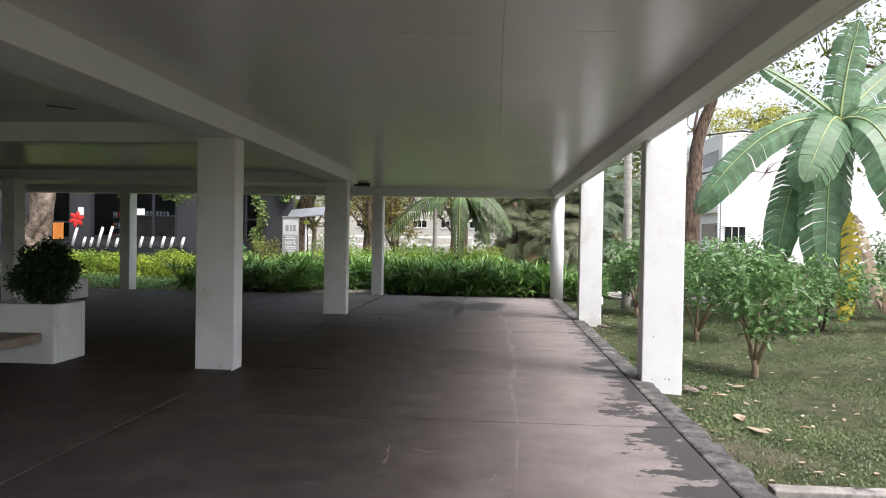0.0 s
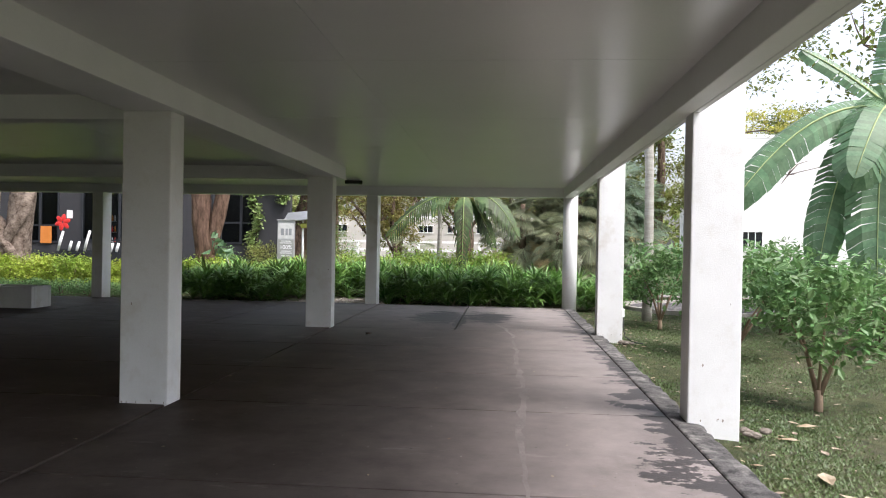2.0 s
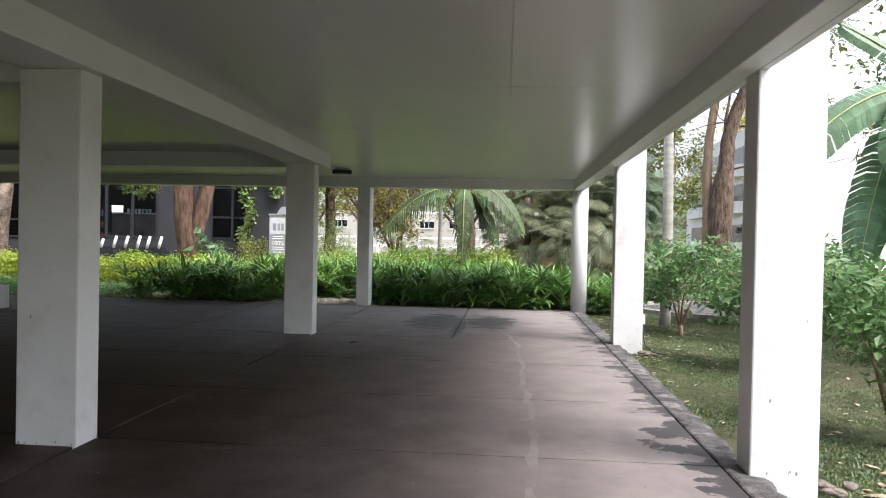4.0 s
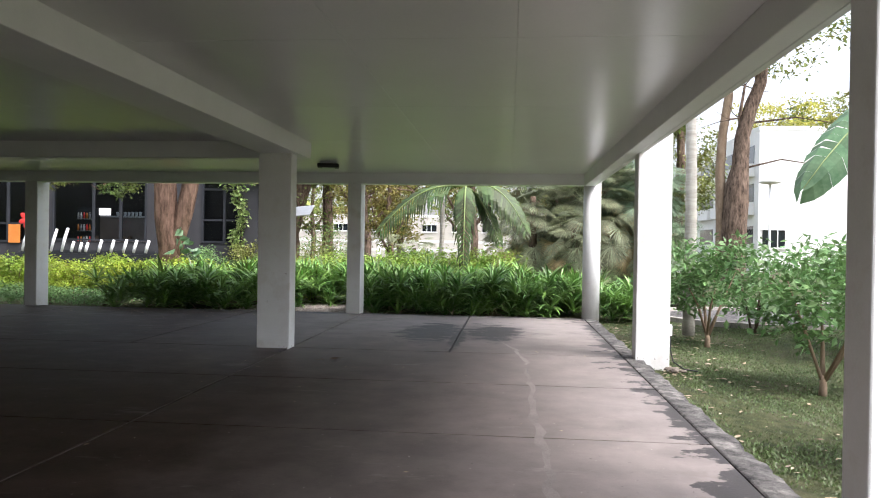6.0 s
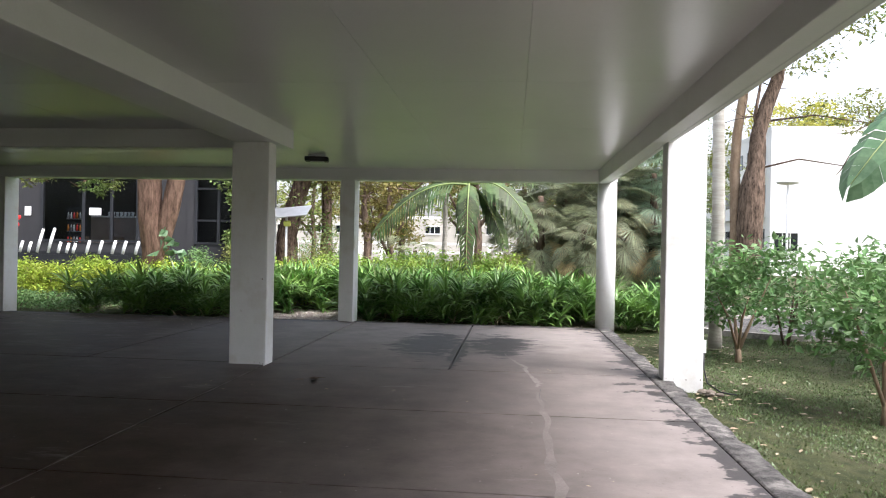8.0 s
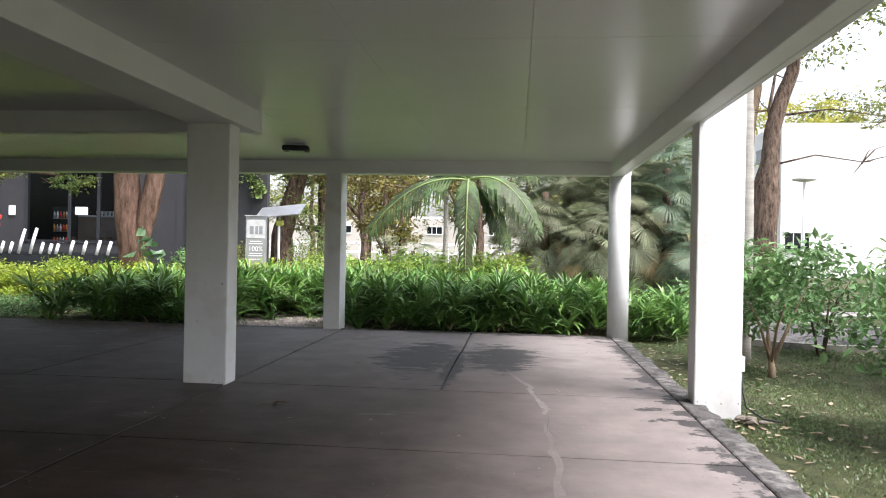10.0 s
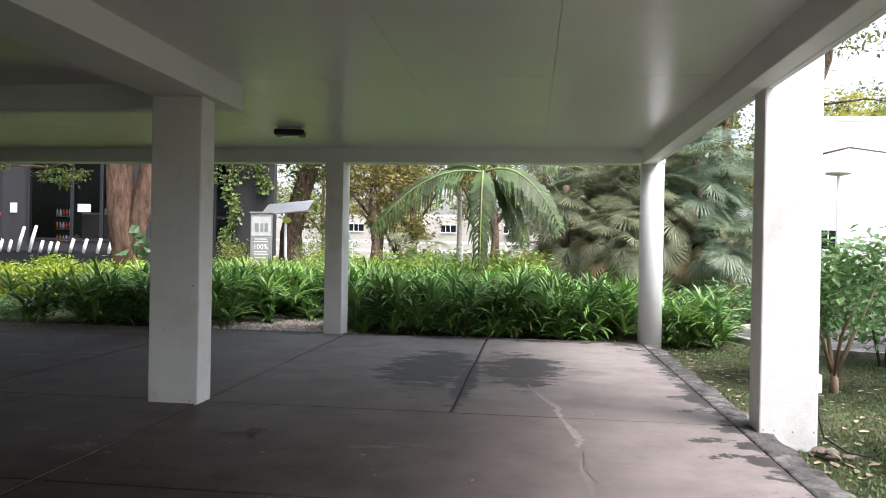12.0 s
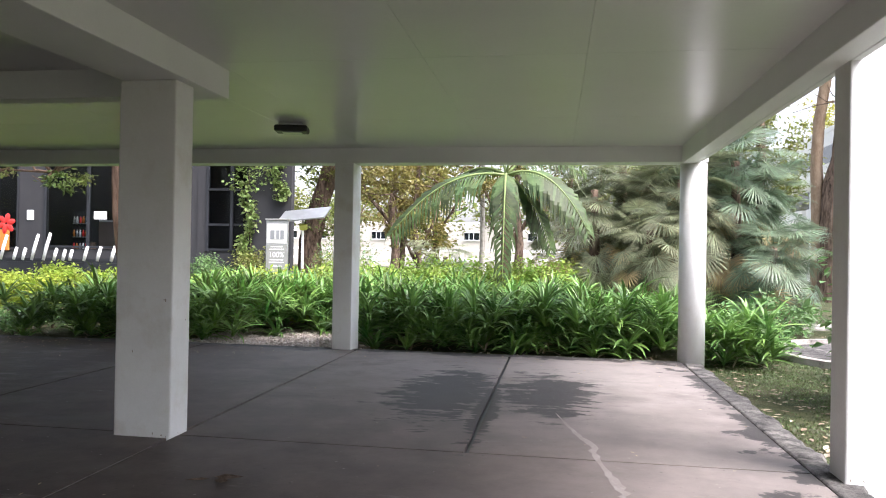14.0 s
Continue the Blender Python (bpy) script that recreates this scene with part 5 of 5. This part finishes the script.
far_block(17.4, 48, 55, 72, 9.8, "large white building with a plain front wall", [(17.7, 19.2, 1.7, 2.9)], [(56 + 5 * j, 60 + 5 * j, z, z + 1.3) for j in range(3) for z in (1.9, 4.9, 7.6)])
far_block(-34, 14, 84, 92, 4.6, "long low white building with window rows", [(-30 + 3.4 * j, -28.4 + 3.4 * j, 3.0, 3.75) for j in range(13)], [], M_FAR_SHADED)
rail = thing("railing", pose(0, 70, -0.1), "long white concrete railing before the far building", "railing", "far railing")
for j in range(26):
    part("post", boxes((-34 + 2 * j - 0.12, -34 + 2 * j + 0.12, 0, 0.24, 0, 1.9)), M_FAR, rail)
for z in (0.9, 1.7):
    part("rail", boxes((-34.2, 16.2, 0.05, 0.19, z, z + 0.22)), M_FAR, rail)

# far woods round the place
r = random.Random(77)
pts = []
for q in range(260):
    a_ = r.uniform(0, 6.283)
    d = r.uniform(95, 130)
    c = Vector((d * math.sin(a_), d * math.cos(a_), 0))
    for j in range(60):
        pts.append(c + Vector((r.gauss(0, 3.5), r.gauss(0, 3.5), abs(r.gauss(4, 3)))))
tagged(new("far_woods", leaf_mesh("far_woods", pts, 1.5, M_TREELEAF, r, 1.6)), "distant belt of green trees", "woods", kind="stuff")
# unseen trees added west of the building to block light
for q, (x, y) in enumerate(((-18, 14), (-19, 4))):
    tree("shade_tree", x, y, [(0, 0, 0), (0.1, 0, 3), (0, 0, 6), (0.1, 0, 9)], [0.4, 0.34, 0.28, 0.2], [((0, 0, 7.5), (4.2, 4.2, 2.4), 3600, 0.3)], M_TREELEAF, "unseen leafy tree added beside the building to block light", 900 + q)

# path and basin beyond the corner column
basin = thing("basin", pose(0, 0, 0), "dark sunken gravel bed with a pale concrete kerb", "basin", kind="structure")
bm = bmesh.new()
n_ = 28
ring = [(5.6 + 2.1 * math.cos(2 * math.pi * k / n_), 20.0 + 1.9 * math.sin(2 * math.pi * k / n_)) for k in range(n_)]
vs = [bm.verts.new((x, y, -0.07)) for x, y in ring]
bm.faces.new(vs)
part("bed", bm, M_EDGE, basin)
bm = bmesh.new()
loops = []
for f_, z in ((1.0, -0.2), (1.0, 0.0), (1.07, 0.0), (1.07, -0.2)):
    loops.append([bm.verts.new((5.6 + (x - 5.6) * f_, 20.0 + (y - 20.0) * f_, z)) for x, y in ring])
for lo, hi in zip(loops, loops[1:]):
    for k in range(n_):
        bm.faces.new((lo[k], lo[(k + 1) % n_], hi[(k + 1) % n_], hi[k]))
part("rim", bm, M_CEMENT, basin, "pale concrete rim")
solo("pavement", boxes((3.9, 30, 24.4, 25.6, -0.2, -0.05), bevel=0.02), M_CEMENT, "pale concrete garden path", "path", "structure")

# ---- grass and fallen leaves ----
r = random.Random(5)
V, F = [], []
for q in range(230000):
    x = 2.05 + abs(r.gauss(0, 1)) * 3.0
    y = r.uniform(4.25, 22.0)
    bare = 0.35 * max(0.0, 1 - (x - 2.05) / 0.7)      # trodden soil along the slab
    if noise.noise(Vector((x * 0.9, y * 0.9, 4))) + r.gauss(0, 0.22) < -0.15 + bare or x > 12:
        continue
    z = ground_z(x, y)
    a_ = r.uniform(0, 6.283)
    h_, w_ = r.uniform(0.007, 0.026), r.uniform(0.004, 0.010)
    dx, dy = math.cos(a_), math.sin(a_)
    b = len(V)
    V += [(x - dy * w_, y + dx * w_, z), (x + dy * w_, y - dx * w_, z), (x + dx * h_ * 0.9, y + dy * h_ * 0.9, z + h_)]
    F.append((b, b + 1, b + 2))
tagged(new("grass", from_arrays("grass", V, F, leafmat("grass_blade", (0.062, 0.10, 0.030), (0.145, 0.19, 0.068), var=0.9))), "short patchy green grass on the lawn", "grass", kind="stuff")
pts = [Vector((x, y, ground_z(x, y) + 0.015)) for x, y in ((2.05 + abs(r.gauss(0, 1)) * 3.2, r.uniform(4.3, 24)) for q in range(620))]
specks = [Vector((r.uniform(-9, 1.8), 18.15 - abs(r.gauss(0, 0.6)), 0.004)) for q in range(420)] + [Vector((r.uniform(-3, 1.8), r.uniform(2, 17), 0.004)) for q in range(60)]


def litter(points, size, mt, r):
    V, F = [], []
    for c in points:
        a_ = r.uniform(0, 6.283)
        L = size * r.uniform(0.3, 1.5)
        d = Vector((math.cos(a_), math.sin(a_), r.uniform(-0.03, 0.08)))
        s = Vector((-d.y, d.x, r.uniform(-0.08, 0.08)))
        u = Vector((0, 0, 1))
        b = len(V)
        w1, w2, c1, c2 = L * r.uniform(0.12, 0.2), L * r.uniform(0.16, 0.24), L * r.uniform(0.0, 0.07), L * r.uniform(0.0, 0.1)
        V += [c, c + d * L * 0.3 + s * w1 + u * c1, c + d * L * 0.65 + s * w2 + u * c2, c + d * L + u * c1, c + d * L * 0.65 - s * w2 * 0.9 + u * c1, c + d * L * 0.3 - s * w1 + u * c2, c + d * L * 0.5]
        F += [(b, b + 6, b + 1), (b + 1, b + 6, b + 2), (b + 2, b + 6, b + 3), (b + 3, b + 6, b + 4), (b + 4, b + 6, b + 5), (b + 5, b + 6, b)]
    return from_arrays("fallen_leaves", V, F, mt)


pts += [Vector((x, y, ground_z(x, y) + 0.012)) for x, y in ((2.1 + abs(r.gauss(0, 0.5)), r.uniform(12.5, 19)) for q in range(170))]
tagged(new("fallen_leaves", litter(pts, 0.085, M_DRY, r)), "dry tan fallen leaves on the lawn and floor", "leaves", kind="stuff")
tagged(new("floor_specks", litter(specks, 0.035, M_DRY, r)), "tiny dry leaf bits scattered on the concrete floor", "leaves", kind="stuff")
for q, (x, y) in enumerate(((2.6, 6.2), (2.75, 6.05), (2.55, 6.0), (2.9, 7.5), (3.4, 6.8), (3.1, 8.1), (2.45, 8.6))):
    tagged(new("big_dry_leaf", litter([Vector((x, y, ground_z(x, y) + 0.03))], 0.26, M_DRY, r)), "large dry tan leaf lying on the lawn", "leaf", "large dry leaves")
leaf = new("dark_dead_leaf", litter([Vector((-1.97, 12.45, 0.004)), Vector((-1.90, 12.47, 0.012)), Vector((-1.93, 12.44, 0.02))], 0.13, M_BARK, r))
tagged(leaf, "crumpled dark dead leaf on the concrete floor", "leaf")

solo("gravel_bed", boxes((-5.7, -2.7, Y_EDGE + 0.084, 20.9, -0.2, -0.06), bevel=0.01), M_CEMENT, "pale gravel strip along the slab edge", "gravel", "structure")
V, F = [], []
for q in range(5200):
    c = Vector((r.uniform(-5.7, -2.7), r.uniform(18.4, 20.9), -0.058))
    w_ = r.uniform(0.008, 0.026)
    b = len(V)
    V += [c + Vector((w_ * math.cos(k * 2.094 + q), w_ * math.sin(k * 2.094 + q), 0)) for k in range(3)] + [c + Vector((0, 0, w_))]
    F += [(b, b + 1, b + 3), (b + 1, b + 2, b + 3), (b + 2, b, b + 3)]
tagged(new("gravel", from_arrays("gravel", V, F, M_PEBBLE)), "loose pale gravel stones by the slab", "gravel", kind="stuff")

# ---- inside and beside the cafe ----
fridge = thing("drinks_fridge", pose(-19.4, YF + 1.2, 0.3), "tall blue-lit drinks fridge inside the cafe", "fridge")
part("body", boxes((-0.4, 0.4, 0.0, 0.6, 0, 2.6), bevel=0.02), M_CHAR, fridge)
for q in range(4):
    part("shelf", boxes((-0.36, 0.36, -0.05, -0.004, 0.4 + 0.55 * q, 0.43 + 0.55 * q)), M_ALU, fridge)
    for j in range(5):
        bm = bmesh.new()
        tube(bm, [(-0.28 + 0.14 * j, -0.05, 0.432 + 0.55 * q), (-0.28 + 0.14 * j, -0.05, 0.6 + 0.55 * q), (-0.28 + 0.14 * j, -0.05, 0.72 + 0.55 * q)], [0.045, 0.045, 0.02], 7)
        part("bottle", bm, (M_WHITE, M_RED, M_ORANGE, M_ALU)[(q + j) % 4], fridge)
for q, x in enumerate((-17.9, -16.6)):
    t = thing("cafe_table", pose(x, YF + 1.0, 0.3), "dark cafe table behind the window", "table", "cafe tables")
    part("tabletop", boxes((-0.4, 0.4, -0.4, 0.4, 0.98, 1.02), bevel=0.01), M_FAR, t)
    part("leg", boxes((-0.04, 0.04, -0.04, 0.04, 0.0, 0.979)), M_CHAR, t)
    for sg in (-1, 1):
        c = thing("cafe_chair", pose(x + sg * 0.62, YF + 1.0, 0.3), "dark wooden chair at the cafe table", "chair", "cafe chairs")
        part("seat", boxes((-0.2, 0.2, -0.2, 0.2, 0.66, 0.7), bevel=0.01), M_BARK, c)
        part("backrest", boxes((sg * 0.2 - 0.02, sg * 0.2 + 0.02, -0.2, 0.2, 0.702, 1.3), bevel=0.008), M_BARK, c)
        for u in (-0.17, 0.17):
            for v in (-0.17, 0.17):
                part("leg", boxes((u - 0.02, u + 0.02, v - 0.02, v + 0.02, 0, 0.658)), M_BARK, c)
for q, (x, y, rd, h_) in enumerate(((-7.4, 33.2, 1.1, 2.1), (-8.0, 35.2, 1.2, 2.3), (-10.6, 32.6, 0.9, 1.5), (-12.2, 32.4, 0.8, 1.2), (-6.0, 28.0, 0.9, 1.2), (-2.6, 26.0, 0.8, 1.4), (-0.2, 24.6, 0.6, 1.3))):
    bush("garden_bush", x, y, rd, h_, M_SHRUB if q % 2 else M_TREELEAF, 1500, 0.11, "loose green leafy bush behind the hedge", "hedge bushes", 4, None, 640 + q, 0.05)
r = random.Random(33)
pothos = thing("climbing_plant", pose(-8.42, 22.15, 0), "climbing plant with large pale green leaves on the trunk", "climbing plant")
for q in range(26):
    z = r.uniform(0.5, 1.75)
    me = leaf_mesh("leaf", [Vector((0, 0, 0))], 0.34, M_BANANA, r, 1.3, 0.7, 0.2)
    place("leaf", me, pose(r.gauss(0.05, 0.16), r.gauss(0, 0.1), z), pothos)
bm = bmesh.new()
tube(bm, [(-0.1, 0.05, 0), (-0.1, 0.1, 0.9), (-0.15, 0.1, 1.8)], [0.03, 0.025, 0.015], 6)
part("stem", bm, M_FROND, pothos)
